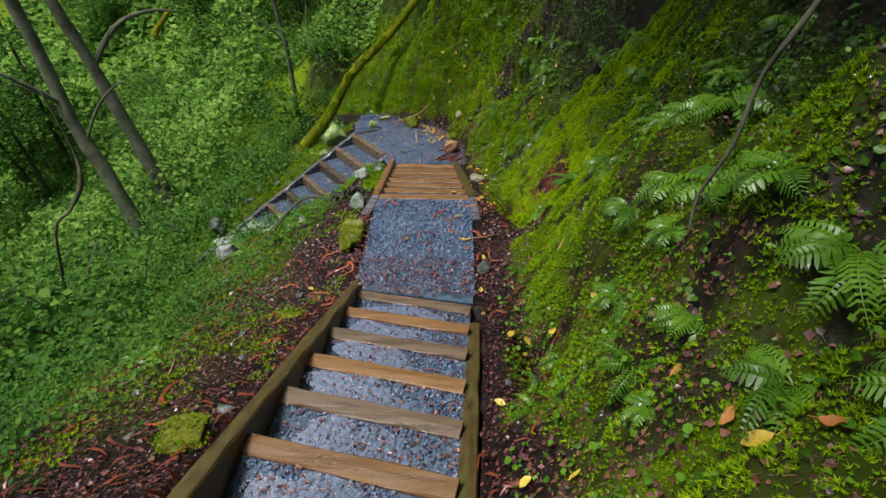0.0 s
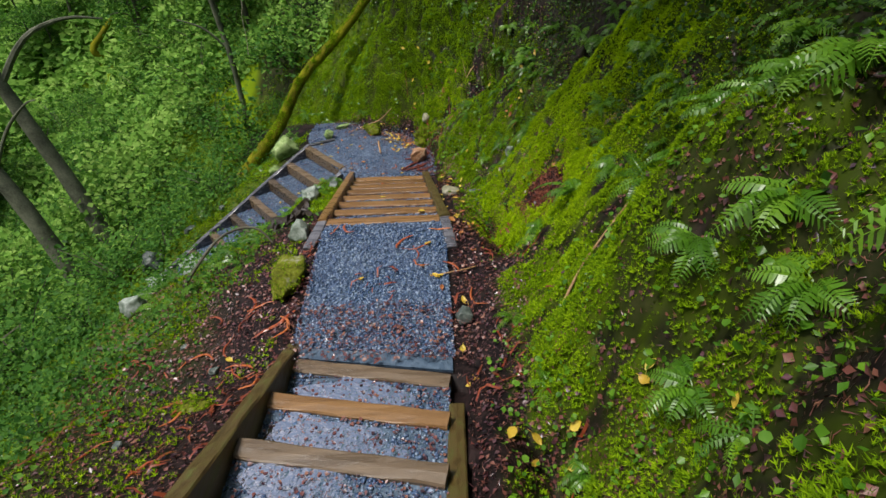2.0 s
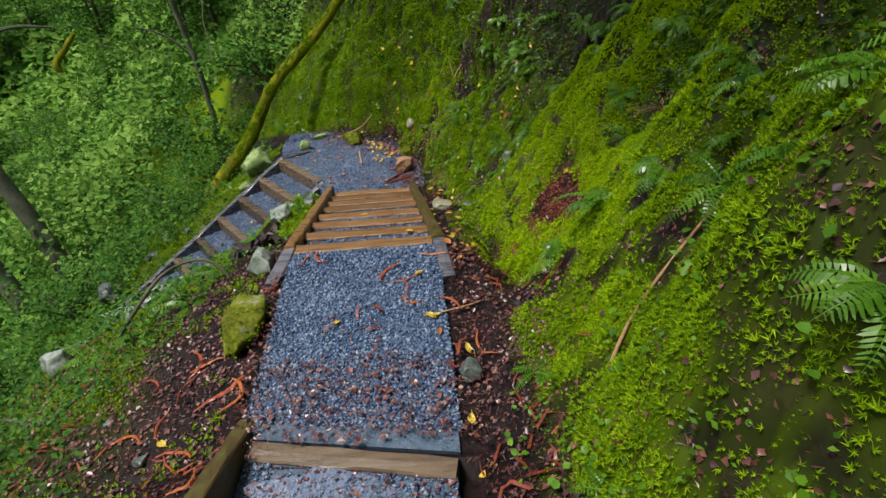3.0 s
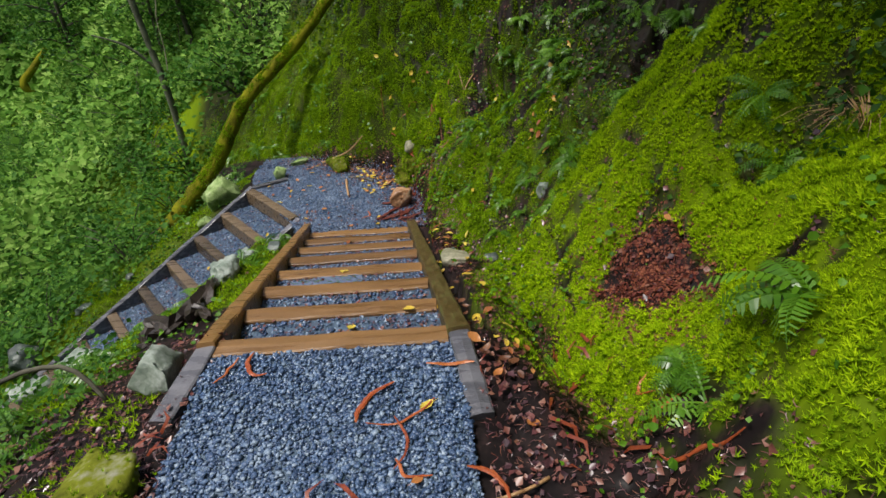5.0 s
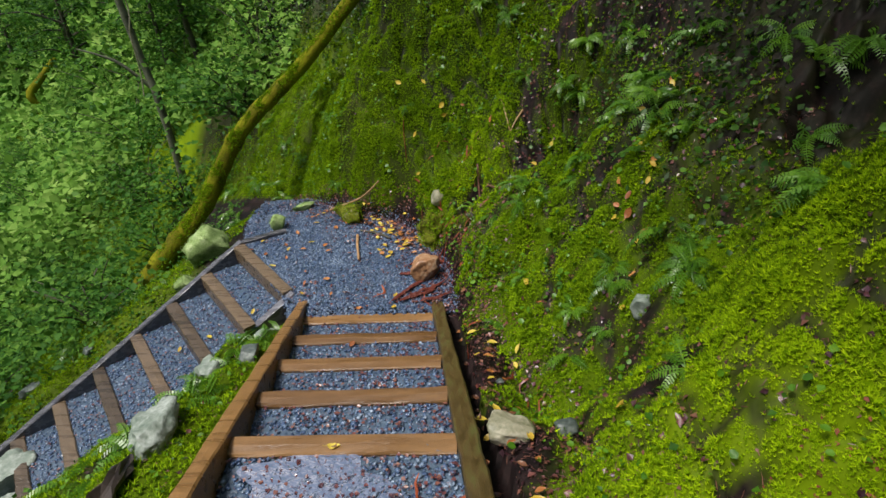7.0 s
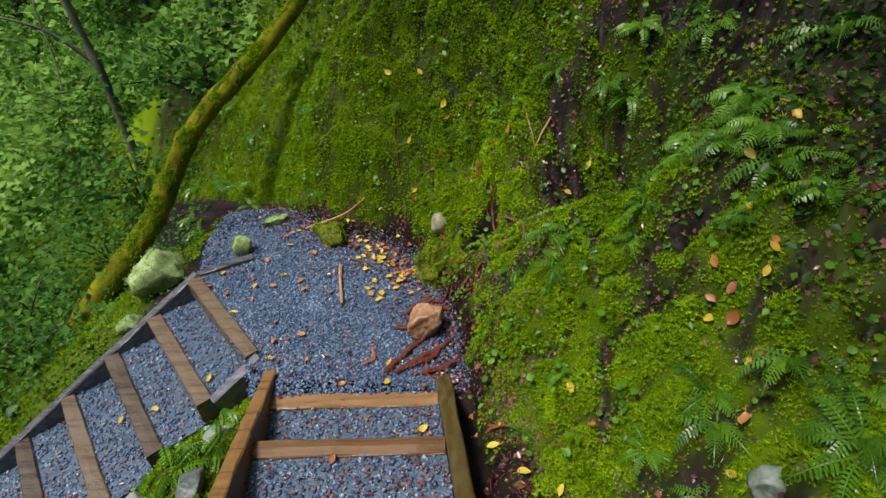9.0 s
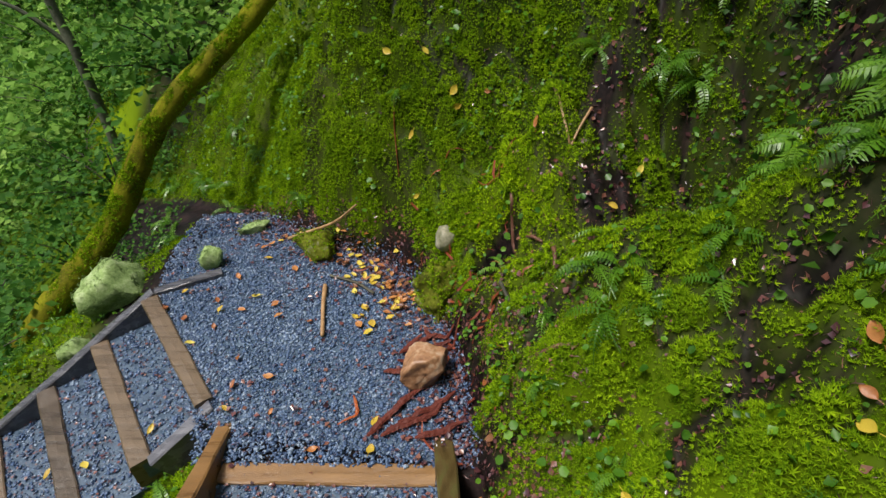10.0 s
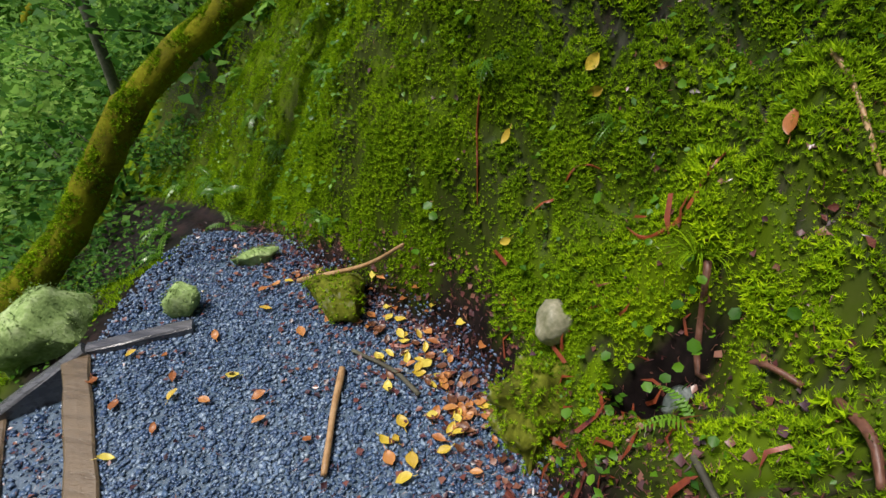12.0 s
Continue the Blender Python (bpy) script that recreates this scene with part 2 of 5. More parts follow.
def scatter(name, protos, material, pos, nrm, size, rng, tilt=0.2, smooth=False):
    """Many small pieces as one mesh; protos: list of (verts, tris) that the pieces take in turn."""
    Vs, Ts, base = [], [], 0
    pick = rng.integers(0, len(protos), len(pos))
    for k, (pv, pt) in enumerate(protos):
        sel = pick == k
        n = int(sel.sum())
        if not n:
            continue
        R = frames_from(nrm[sel], rng.uniform(0, 6.283, n), rng, tilt)
        sz = size[sel] if size.ndim == 2 else size[sel][:, None]
        pts = np.einsum("nij,nkj->nki", R, pv[None] * sz[:, None, :]) + pos[sel][:, None, :]
        Vs.append(pts.reshape(-1, 3))
        Ts.append((pt[None] + (np.arange(n) * len(pv))[:, None, None] + base).reshape(-1, 3))
        base += n * len(pv)
    return new(name, mesh_np(name, np.concatenate(Vs), np.concatenate(Ts), material, smooth))


def part(name, bm, material, parent=None, label="", smooth=False):
    me = bpy.data.meshes.new(name)
    bm.to_mesh(me)
    bm.free()
    me.materials.append(material)
    if smooth:
        for p in me.polygons:
            p.use_smooth = True
    ob = new(name, me)
    ob.parent = parent
    if label:
        tagged(ob, label)
    return ob


def empty(name, at, label, category, group="", kind=""):
    ob = new(name)
    ob.location = at
    ob.empty_display_size = 0.1
    return tagged(ob, label, category, group, kind)


def board(a, b, width, height, seed=0, worn=0.004):
    """A sawn board whose top face runs from a to b (centre line), worn and bevelled; a and b at the top."""
    rng = random.Random(seed)
    a, b = Vector(a), Vector(b)
    d = b - a
    n = max(3, int(d.length / 0.12))
    side = Vector((-d.y, d.x, 0)).normalized()
    up = side.cross(d.normalized())
    if up.z < 0:
        up.negate()
    bm = bmesh.new()
    rings = []
    for i in range(n + 1):
        p = a + d * (i / n)
        w, t = width / 2 + rng.uniform(-worn, worn), rng.uniform(-worn, worn)
        c = 0.007
        prof = [(-w, -height), (-w, -c), (-w + c, t), (0, t + rng.uniform(0, worn)), (w - c, t), (w, -c), (w, -height)]
        rings.append([bm.verts.new(p + side * x + up * z) for x, z in prof])
    for r, s in zip(rings, rings[1:]):
        for j in range(7):
            k = (j + 1) % 7
            bm.faces.new((r[j], r[k], s[k], s[j]))
    bm.faces.new(rings[0][::-1])
    bm.faces.new(rings[-1])
    bmesh.ops.recalc_face_normals(bm, faces=bm.faces)
    return bm


def tube(points, radii, seed=0, sides=9, rough=0.12, flat=1.0):
    """A tapered, uneven stem along the points."""
    rng = random.Random(seed)
    pts = [Vector(p) for p in points]
    fine, rad = [], []
    for i in range(len(pts) - 1):
        p0, p1, p2, p3 = pts[max(i - 1, 0)], pts[i], pts[i + 1], pts[min(i + 2, len(pts) - 1)]
        for k in range(4):
            t = k / 4
            fine.append(0.5 * (2 * p1 + (p2 - p0) * t + (2 * p0 - 5 * p1 + 4 * p2 - p3) * t * t + (3 * p1 - p0 - 3 * p2 + p3) * t ** 3))
            rad.append(radii[i] * (1 - t) + radii[i + 1] * t)
    fine.append(pts[-1])
    rad.append(radii[-1])
    whole = (pts[-1] - pts[0]).normalized()
    ref = Vector((1, 0.1, 0)) if abs(whole.z) > 0.55 else Vector((0.05, 0.1, 1))
    bm = bmesh.new()
    rings = []
    for i, p in enumerate(fine):
        d = (fine[min(i + 1, len(fine) - 1)] - fine[max(i - 1, 0)]).normalized()
        s = d.cross(ref).normalized()
        u = s.cross(d)
        ring = []
        for j in range(sides):
            a = 6.2832 * j / sides
            r = rad[i] * (1 + rng.uniform(-rough, rough))
            ring.append(bm.verts.new(p + s * math.cos(a) * r + u * math.sin(a) * r * flat))
        rings.append(ring)
    for r, s in zip(rings, rings[1:]):
        for j in range(sides):
            k = (j + 1) % sides
            bm.faces.new((r[j], r[k], s[k], s[j]))
    bm.faces.new(rings[0][::-1])
    bm.faces.new(rings[-1])
    bmesh.ops.recalc_face_normals(bm, faces=bm.faces)
    return bm


def rock_bm(size, seed, sharp=0.35, detail=4):
    """A weathered stone: a ball cut by random planes and roughened."""
    rng = random.Random(seed)
    bm = bmesh.new()
    bmesh.ops.create_icosphere(bm, subdivisions=detail, radius=1)
    cuts = []
    for _ in range(16):
        v = Vector((rng.gauss(0, 1), rng.gauss(0, 1), rng.gauss(0, 1))).normalized()
        cuts.append((v, rng.uniform(0.5, 0.88)))
    turn = Euler((rng.uniform(-0.3, 0.3), rng.uniform(-0.3, 0.3), rng.uniform(-0.5, 0.5))).to_matrix()
    for side in ((1, 0, 0), (-1, 0, 0), (0, 1, 0), (0, -1, 0), (0, 0, 1), (0, 0, -1)):
        cuts.append((turn @ Vector(side), rng.uniform(0.55, 0.74)))
    off = Vector((seed * 3.1, seed * 1.7, 0))
    for v in bm.verts:
        p = v.co.copy()
        for nrm, lim in cuts:
            over = p.dot(nrm) - lim
            if over > 0:
                p -= nrm * over
        p *= 1.3 + sharp * 0.35 * noise.noise(p * 2.2 + off) + sharp * 0.2 * noise.noise(p * 6 + off) + sharp * 0.1 * noise.noise(p * 14 + off)
        v.co = Vector((p.x * size[0], p.y * size[1], p.z * size[2]))
    return bm


# ---- the lie of the land ----
# foot of the bank: x, y, level, steepness
FOOT = np.array([(1.35, -12, 4.1, 1.0), (1.2, -8, 2.5, 1.25), (1.14, -5.6, 1.51, 1.25), (1.12, -4.9, 1.22, 0.9), (1.1, -4.2, 0.93, 0.95), (1.05, -3.0, 0.93, 1.0), (0.98, -2.5, 0.86, 1.0), (0.7, -0.9, 0.3, 0.95), (0.64, -0.2, 0.03, 1.2),
                 (0.52, 0.55, 0.0, 1.28), (0.4, 1.02, 0.0, 1.9), (0.08, 1.42, 0.0, 2.5), (-0.4, 1.68, 0.0, 2.9), (-0.8, 1.96, -0.03, 2.2),
                 (-1.15, 2.3, -0.12, 1.7), (-2.0, 2.85, -0.3, 1.4), (-4, 4.1, -0.9, 1.1), (-8, 7, -1.8, 0.9), (-40, 27, -4, 0.8)])
# outer edge of the path: x, y, level, fall over the first metre
EDGE = np.array([(0.15, -12, 4.1, 0.15), (0.05, -8, 2.5, 0.15), (0.02, -4.2, 0.93, 0.15), (-0.14, -3.0, 0.92, 0.2), (-0.14, -2.6, 0.9, 0.35), (-0.54, -0.05, 0.0, 0.42),
                 (-0.66, 0.28, 0.0, 0.45), (-1.3, 1.12, 0.0, 0.45), (-1.45, 1.7, -0.02, 0.45), (-1.4, 2.2, -0.1, 0.45),
                 (-2.05, 2.75, -0.3, 0.45), (-4.05, 4.0, -0.9, 0.4), (-8.05, 6.9, -1.8, 0.35), (-40.1, 26.9, -4, 0.2)])
F3_TOP, F3_DIR = Vector((-1.005, 0.735)), Vector((-0.75, -0.66)).normalized()
F3_SIDE = Vector((0.66, -0.75)).normalized()


def beside(line, x, y):
    """Signed distance to the right of a line, and the line's other columns there."""
    best = np.full(x.shape, 1e9)
    sd = np.zeros(x.shape)
    cols = [np.zeros(x.shape) for _ in range(line.shape[1] - 2)]
    for a, b in zip(line, line[1:]):
        dx, dy = b[0] - a[0], b[1] - a[1]
        ln = math.hypot(dx, dy)
        t = np.clip(((x - a[0]) * dx + (y - a[1]) * dy) / ln ** 2, 0, 1)
        dist = np.hypot(x - a[0] - t * dx, y - a[1] - t * dy)
        perp = ((x - a[0]) * dy - (y - a[1]) * dx) / ln
        near = dist - 1e-5 * np.abs(perp)
        hit = near < best
        best = np.where(hit, near, best)
        sd = np.where(hit, np.sign(perp) * dist, sd)
        for c, (p, q) in enumerate(zip(a[2:], b[2:])):
            cols[c] = np.where(hit, p + (q - p) * t, cols[c])
    return sd, cols


def level(y):
    """Height of the path along its run."""
    return np.interp(y, [-12, -4.19, -2.69, 0, 40], [4.15, 0.925, 0.965, 0, 0])


# humps (plus) and hollows (minus) of the bank: x, y, height
HUMPS = [(1.95, -4.25, 0.39), (2.4, -2.45, -0.57), (1.95, -4.7, 0.57), (0.6, 0.25, 0.08), (1.5, -1.1, -0.28), (1.5, 0.7, -0.54), (2.4, -0.65, -0.39), (1.5, -2.9, -0.22), (0.6, 1.6, -0.22), (1.05, 0.25, 0.3), (1.95, -1.55, 0.13), (1.5, -5.15, -0.46), (1.95, -5.6, 0.28), (1.05, 0.7, 0.19), (1.05, -2.45, -0.27), (1.05, -1.1, -0.22)]


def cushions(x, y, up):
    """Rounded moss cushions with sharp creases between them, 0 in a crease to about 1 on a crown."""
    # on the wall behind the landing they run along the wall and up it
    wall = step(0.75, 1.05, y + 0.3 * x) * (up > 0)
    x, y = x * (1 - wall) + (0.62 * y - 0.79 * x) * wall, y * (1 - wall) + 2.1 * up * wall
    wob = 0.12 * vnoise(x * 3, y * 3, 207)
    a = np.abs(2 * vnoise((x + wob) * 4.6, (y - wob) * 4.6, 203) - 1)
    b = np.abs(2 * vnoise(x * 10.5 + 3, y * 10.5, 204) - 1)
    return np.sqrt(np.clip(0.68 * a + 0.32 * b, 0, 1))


def land(x, y):
    """Height of the ground, how far up the bank (plus) and how far down the slope (plus) a place lies."""
    up, (lu, k) = beside(FOOT, x, y)
    dn, (ld, fall) = beside(EDGE, x, y)
    dn = -dn
    d = np.maximum(up, 0)
    bank = 0.35 * np.minimum(d, 0.25) + 1.12 * np.clip(d - 0.25, 0, 1.1) + 0.95 * np.clip(d - 1.35, 0, 6) + 0.45 * np.maximum(d - 7.35, 0)
    wall = step(1.1, 1.75, k)
    bank = (0.95 * np.minimum(d, 0.5) + 0.62 * np.clip(d - 0.5, 0, 9)) * wall + bank * (1 - wall)
    bank = np.minimum(bank * k, 1.6 + 0.75 * bank * k)
    bank = bank - 0.3 * np.exp(-(((x - 2.2) / 0.4) ** 2 + ((y + 0.95) / 0.4) ** 2))
    bank = bank - 0.34 * np.exp(-(((x - 1.78) / 0.42) ** 2 + ((y + 2.35) / 0.6) ** 2)) * step(0.05, 0.4, d) + 0.25 * step(1.05, 1.5, d) * np.exp(-((y + 2.6) / 0.9) ** 2)
    bank = bank + step(0.05, 0.5, d) * (0.3 * fbm(x, y, 1.3, 3) + 0.17 * fbm(x, y, 4.5, 8)) * np.clip(0.5 + d, 0, 2)
    # humps, terraces and recesses along the bank
    hump = 0.0
    for hx, hy, hz in HUMPS:
        hump = hump + hz * np.exp(-((x - hx) ** 2 + (y - hy) ** 2) / 0.176)
    bank = bank + hump * step(0.02, 0.3, d)
    # steep lip of the terrace beside the lower landing, steep wall behind it
    bank = bank + 0.14 * np.exp(-((y - 0.4) / 0.6) ** 2) * step(0.0, 0.1, d) * (1 - step(0.15, 0.4, d))
    bank = bank + 0.26 * np.exp(-(((x - 0.2) / 0.45) ** 2 + ((y - 1.55) / 0.4) ** 2)) * step(0.0, 0.2, d)
    bank = bank - 0.34 * np.exp(-(((x - 0.72) / 0.13) ** 2 + ((y - 0.95) / 0.1) ** 2))
    bank = bank + 0.045 * fbm(x, y, 12, 70, 3) * step(0.08, 0.35, d)
    bank = bank + 0.19 * (cushions(x, y, up) - 0.5) * step(0.06, 0.3, d) * (1 - step(2.0, 3.0, d))
    z_up = lu + bank
    e = np.maximum(dn, 0)
    drop = fall * np.minimum(e, 1) + 0.52 * np.clip(e - 1, 0, 4.5) + 0.1 * np.clip(e - 5.5, 0, 5)
    rise = 0.6 * np.clip(e - 9, 0, 50)
    z_dn = ld - drop + rise + step(0.02, 0.4, e) * (0.32 * fbm(x, y, 0.9, 21) + 0.14 * fbm(x, y, 3.5, 25)) * np.clip(0.4 + 0.3 * e, 0, 3)
    z_dn = z_dn + 0.35 * np.exp(-(((x + 2.95) / 0.7) ** 2 + ((y + 0.55) / 0.6) ** 2))
    z = np.where(up > 0, z_up, np.where(dn > 0, z_dn, np.where(y > 0.5, (lu + ld) / 2 - 0.012, level(y) - 0.03 * step(-2.4, -2.7, y) - 0.022 * step(-0.1, 0.02, y))))
    flight = ((y < -4.24) | ((y > -2.6) & (y < -0.02))) & (up <= 0.02) & (dn <= 0.02)
    flight = flight & ~((y < -4.24) & (x > 1.035 - 0.0323 * (y + 4.27)))
    z = np.where(flight, level(y) - 0.14, z)
    # the lower flight is cut into the slope
    u = (x - F3_TOP.x) * F3_DIR.x + (y - F3_TOP.y) * F3_DIR.y
    v = (x - F3_TOP.x) * F3_SIDE.x + (y - F3_TOP.y) * F3_SIDE.y
    cut = step(-0.02, 0.06, u) * (1 - step(3.6, 4.4, u)) * (1 - step(0.5, 0.95, np.abs(v)))
    z = z * (1 - cut) + (-0.45 * u - 0.16) * cut
    # mossy strip between the two flights
    z = z + 0.13 * np.exp(-((dn - 0.26) / 0.17) ** 2) * step(-2.2, -1.7, y) * (1 - step(-0.35, 0.1, y)) * (0.55 + 0.9 * vnoise(x * 6, y * 6, 208))
    inside = (u > 0.02) & (u < 3.6) & (np.abs(v) < 0.52)
    z = np.where(inside, -0.45 * u - 0.2, z)
    return z + 0.012 * fbm(x, y, 9, 40), up, dn, inside | flight


def axis(a, b, h, lo, hi):
    """Even steps from a to b, widening steps out to lo and hi."""
    mid = list(np.arange(a, b + h / 2, h))
    s, left = h, [a]
    while left[-1] > lo:
        s *= 1.09
        left.append(left[-1] - s)
    s, right = h, [b]
    while right[-1] < hi:
        s *= 1.09
        right.append(right[-1] + s)
    return np.array(left[:0:-1] + mid + right[1:])


XS, YS = axis(-1.2, 2.5, 0.0205, -150, 120), axis(-7.3, 2.5, 0.0205, -120, 150)
GX, GY = np.meshgrid(XS, YS)
GZ, UP, DN, INFLIGHT = land(GX, GY)


def ground():
    V = np.stack([GX, GY, GZ], axis=2).reshape(-1, 3)
    nx, ny = len(XS), len(YS)
    i = (np.arange(ny - 1)[:, None] * nx + np.arange(nx - 1)[None]).ravel()
    T = np.concatenate([np.stack([i, i + 1, i + nx + 1], 1), np.stack([i, i + nx + 1, i + nx], 1)])
    me = mesh_np("ground", V, T, GROUND, smooth=True)
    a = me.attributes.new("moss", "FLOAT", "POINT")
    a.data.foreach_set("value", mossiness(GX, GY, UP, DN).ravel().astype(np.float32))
    a = me.attributes.new("lush", "FLOAT", "POINT")
    a.data.foreach_set("value", lushness(GX, GY, UP).ravel().astype(np.float32))
    return tagged(new("ground", me), "steep mossy forest hillside of dark wet earth", "ground", kind="structure")


def mossiness(x, y, up, dn):
    patch = fbm(x, y, 1.6, 60) + 0.6 * fbm(x, y, 6, 64)
    steep = 1 - 0.75 * step(0.7, 1.1, y)
    m = step(0.05 * steep, 0.3 * steep, up + 0.5 * steep * patch) * step(-0.2, -0.02, patch + 0.1)
    # bare dark earth beside the upper flight, ferns over it
    m = m * (1 - 0.55 * step(-4.3, -5.2, y + 0.5 * patch) * step(0.3, 0.0, patch))
    # the hollow of red rotten wood
    hole = np.exp(-(((x - 1.63) / 0.24) ** 2 + ((y + 2.5) / 0.36) ** 2)) + 0.25 * fbm(x, y, 7, 171)
    m = np.maximum(m, step(0.35, 0.7, lushness(x, y, up)) * step(0.08, 0.2, up) * step(-0.36, -0.22, patch))
    # gaps in the moss at random, down to the dark floor
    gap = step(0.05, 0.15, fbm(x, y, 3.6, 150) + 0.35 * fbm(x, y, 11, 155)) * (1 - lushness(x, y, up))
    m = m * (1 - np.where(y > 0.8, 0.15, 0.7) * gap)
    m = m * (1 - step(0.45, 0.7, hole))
    # creases drop to the near-black floor colour, which paints their shade
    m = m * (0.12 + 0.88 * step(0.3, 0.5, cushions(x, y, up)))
    m = m * (1 - step(0.3, 0.6, np.exp(-(((x - 0.72) / 0.15) ** 2 + ((y - 0.95) / 0.11) ** 2))))
    m = np.where((y > 0.9) & (up > 0.08) & (x < 0.55), np.maximum(m, 0.38), m)
    m = m * (1 - 0.55 * np.exp(-(((x - 1.15) / 0.3) ** 2 + ((y - 0.75) / 0.35) ** 2)))
    g = step(0.35, 1.0, dn + 0.8 * patch) * (0.65 + 0.25 * step(1.2, 3.0, dn))
    g = g * np.where((y < -3.8) & (dn < 1.5), 0.35, 1.0)
    g = np.where((y > -2.0) & (y < 0.15) & (dn < 0.6), np.maximum(g, 0.85), g)
    g = np.where(x < -3.2, 0.9, g)
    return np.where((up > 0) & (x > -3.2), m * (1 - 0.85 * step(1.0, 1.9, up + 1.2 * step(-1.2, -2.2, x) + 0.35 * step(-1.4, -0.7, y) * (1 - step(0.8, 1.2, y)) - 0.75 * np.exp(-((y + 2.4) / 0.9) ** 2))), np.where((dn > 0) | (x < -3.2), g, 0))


def lushness(x, y, up):
    """Where the yellow-green feather moss grows: the mound beside the upper landing and streaks along the bank."""
    mound = np.exp(-(((x - 1.95) / 0.8) ** 4 + ((y + 2.35) / 0.98) ** 4))
    streak = step(0.08, 0.22, fbm(x, y, 1.1, 141)) * step(-4.5, -3.5, y) * (up < 1.1)
    return np.clip(mound + 0.6 * streak, 0, 1) * step(0.08, 0.3, up)


def normals_at(x, y):
    h = 0.03
    zx = (land(x + h, y)[0] - land(x - h, y)[0]) / (2 * h)
    zy = (land(x, y + h)[0] - land(x, y - h)[0]) / (2 * h)
    n = np.stack([-zx, -zy, np.ones_like(x)], 1)
    return n / np.linalg.norm(n, axis=1, keepdims=True)


def spot(x, y):
    """Height of the ground at one place."""
    return float(land(np.array([x]), np.array([y]))[0][0])


ground()


# ---- stairs of timber and gravel ----
def pebble(seed):
    rng = np.random.default_rng(seed)
    v = np.array([(-1, -1, -1), (1, -1, -1), (1, 1, -1), (-1, 1, -1), (-1, -1, 1), (1, -1, 1), (1, 1, 1), (-1, 1, 1)]) * 0.72
    t = np.array([(0, 2, 1), (0, 3, 2), (4, 5, 6), (4, 6, 7), (0, 1, 5), (0, 5, 4), (1, 2, 6), (1, 6, 5), (2, 3, 7), (2, 7, 6), (3, 0, 4), (3, 4, 7)])
    v = v * rng.uniform(0.55, 1.3, (8, 1)) + rng.uniform(-0.2, 0.2, (8, 3))
    return v * np.array([1.0, rng.uniform(0.6, 0.95), rng.uniform(0.4, 0.65)]), t


PEBBLES = [pebble(s) for s in range(10)]


def gravel_bed(name, corners, z, n, seed, parent=None, size=(0.0055, 0.011)):
    """Loose gravel over a four-cornered level bed."""
    rng = np.random.default_rng(seed)
    a, b, c, d = (np.array(p) for p in corners)
    s, t = rng.random((2, n))
    xy = (a * (1 - s[:, None]) + b * s[:, None]) * (1 - t[:, None]) + (d * (1 - s[:, None]) + c * s[:, None]) * t[:, None]
    h = z[0] + (z[1] - z[0]) * t if isinstance(z, tuple) else z
    pos = np.column_stack([xy, h + rng.uniform(-0.003, 0.006, n)])
    nrm = np.tile([0, 0, 1.0], (n, 1))
    ob = scatter(name, PEBBLES, GRAVEL, pos, nrm, rng.uniform(*size, n) * rng.choice([0.8, 1, 1.35], n), rng, 0.35)
    ob.parent = parent
    ob["kind"] = "stuff"
    return ob


def slab(corners, z, thick, sub=1):
    bm = bmesh.new()
    zs = z if isinstance(z, tuple) else (z,) * 4
    top = [bm.verts.new((p[0], p[1], h)) for p, h in zip(corners, zs)]
    low = [bm.verts.new((p[0], p[1], h - thick)) for p, h in zip(corners, zs)]
    bm.faces.new(top)
    bm.faces.new(low[::-1])
    for i in range(4):
        j = (i + 1) % 4
        bm.faces.new((top[j], top[i], low[i], low[j]))
    bmesh.ops.recalc_face_normals(bm, faces=bm.faces)
    return bm


BAR, BAR_H = 0.095, 0.15


def puddle_bm(q, z, seed):
    """A flat pool with an uneven rim inside a tread."""
    rng = random.Random(seed)
    cx = 0.34 + 0.14 * rng.random()
    c = (q[0] * (1 - cx) + q[1] * cx) * 0.5 + (q[3] * (1 - cx) + q[2] * cx) * 0.5
    ax, ay = (q[1] - q[0]) * rng.uniform(0.28, 0.36), (q[3] - q[0]) * rng.uniform(0.32, 0.38)
    bm = bmesh.new()
    rim = []
    ph = [rng.uniform(0, 6.28) for _ in range(3)]
    for k in range(40):
        a = 6.2832 * k / 40
        r = 1 + 0.16 * math.sin(2 * a + ph[0]) + 0.12 * math.sin(5 * a + ph[1]) + 0.06 * math.sin(9 * a + ph[2])
        p = c + ax * math.cos(a) * r + ay * max(-1.25, min(1.25, math.sin(a) * r))
        rim.append(bm.verts.new((p.x, p.y, z)))
    bm.faces.new(rim)
    return bm



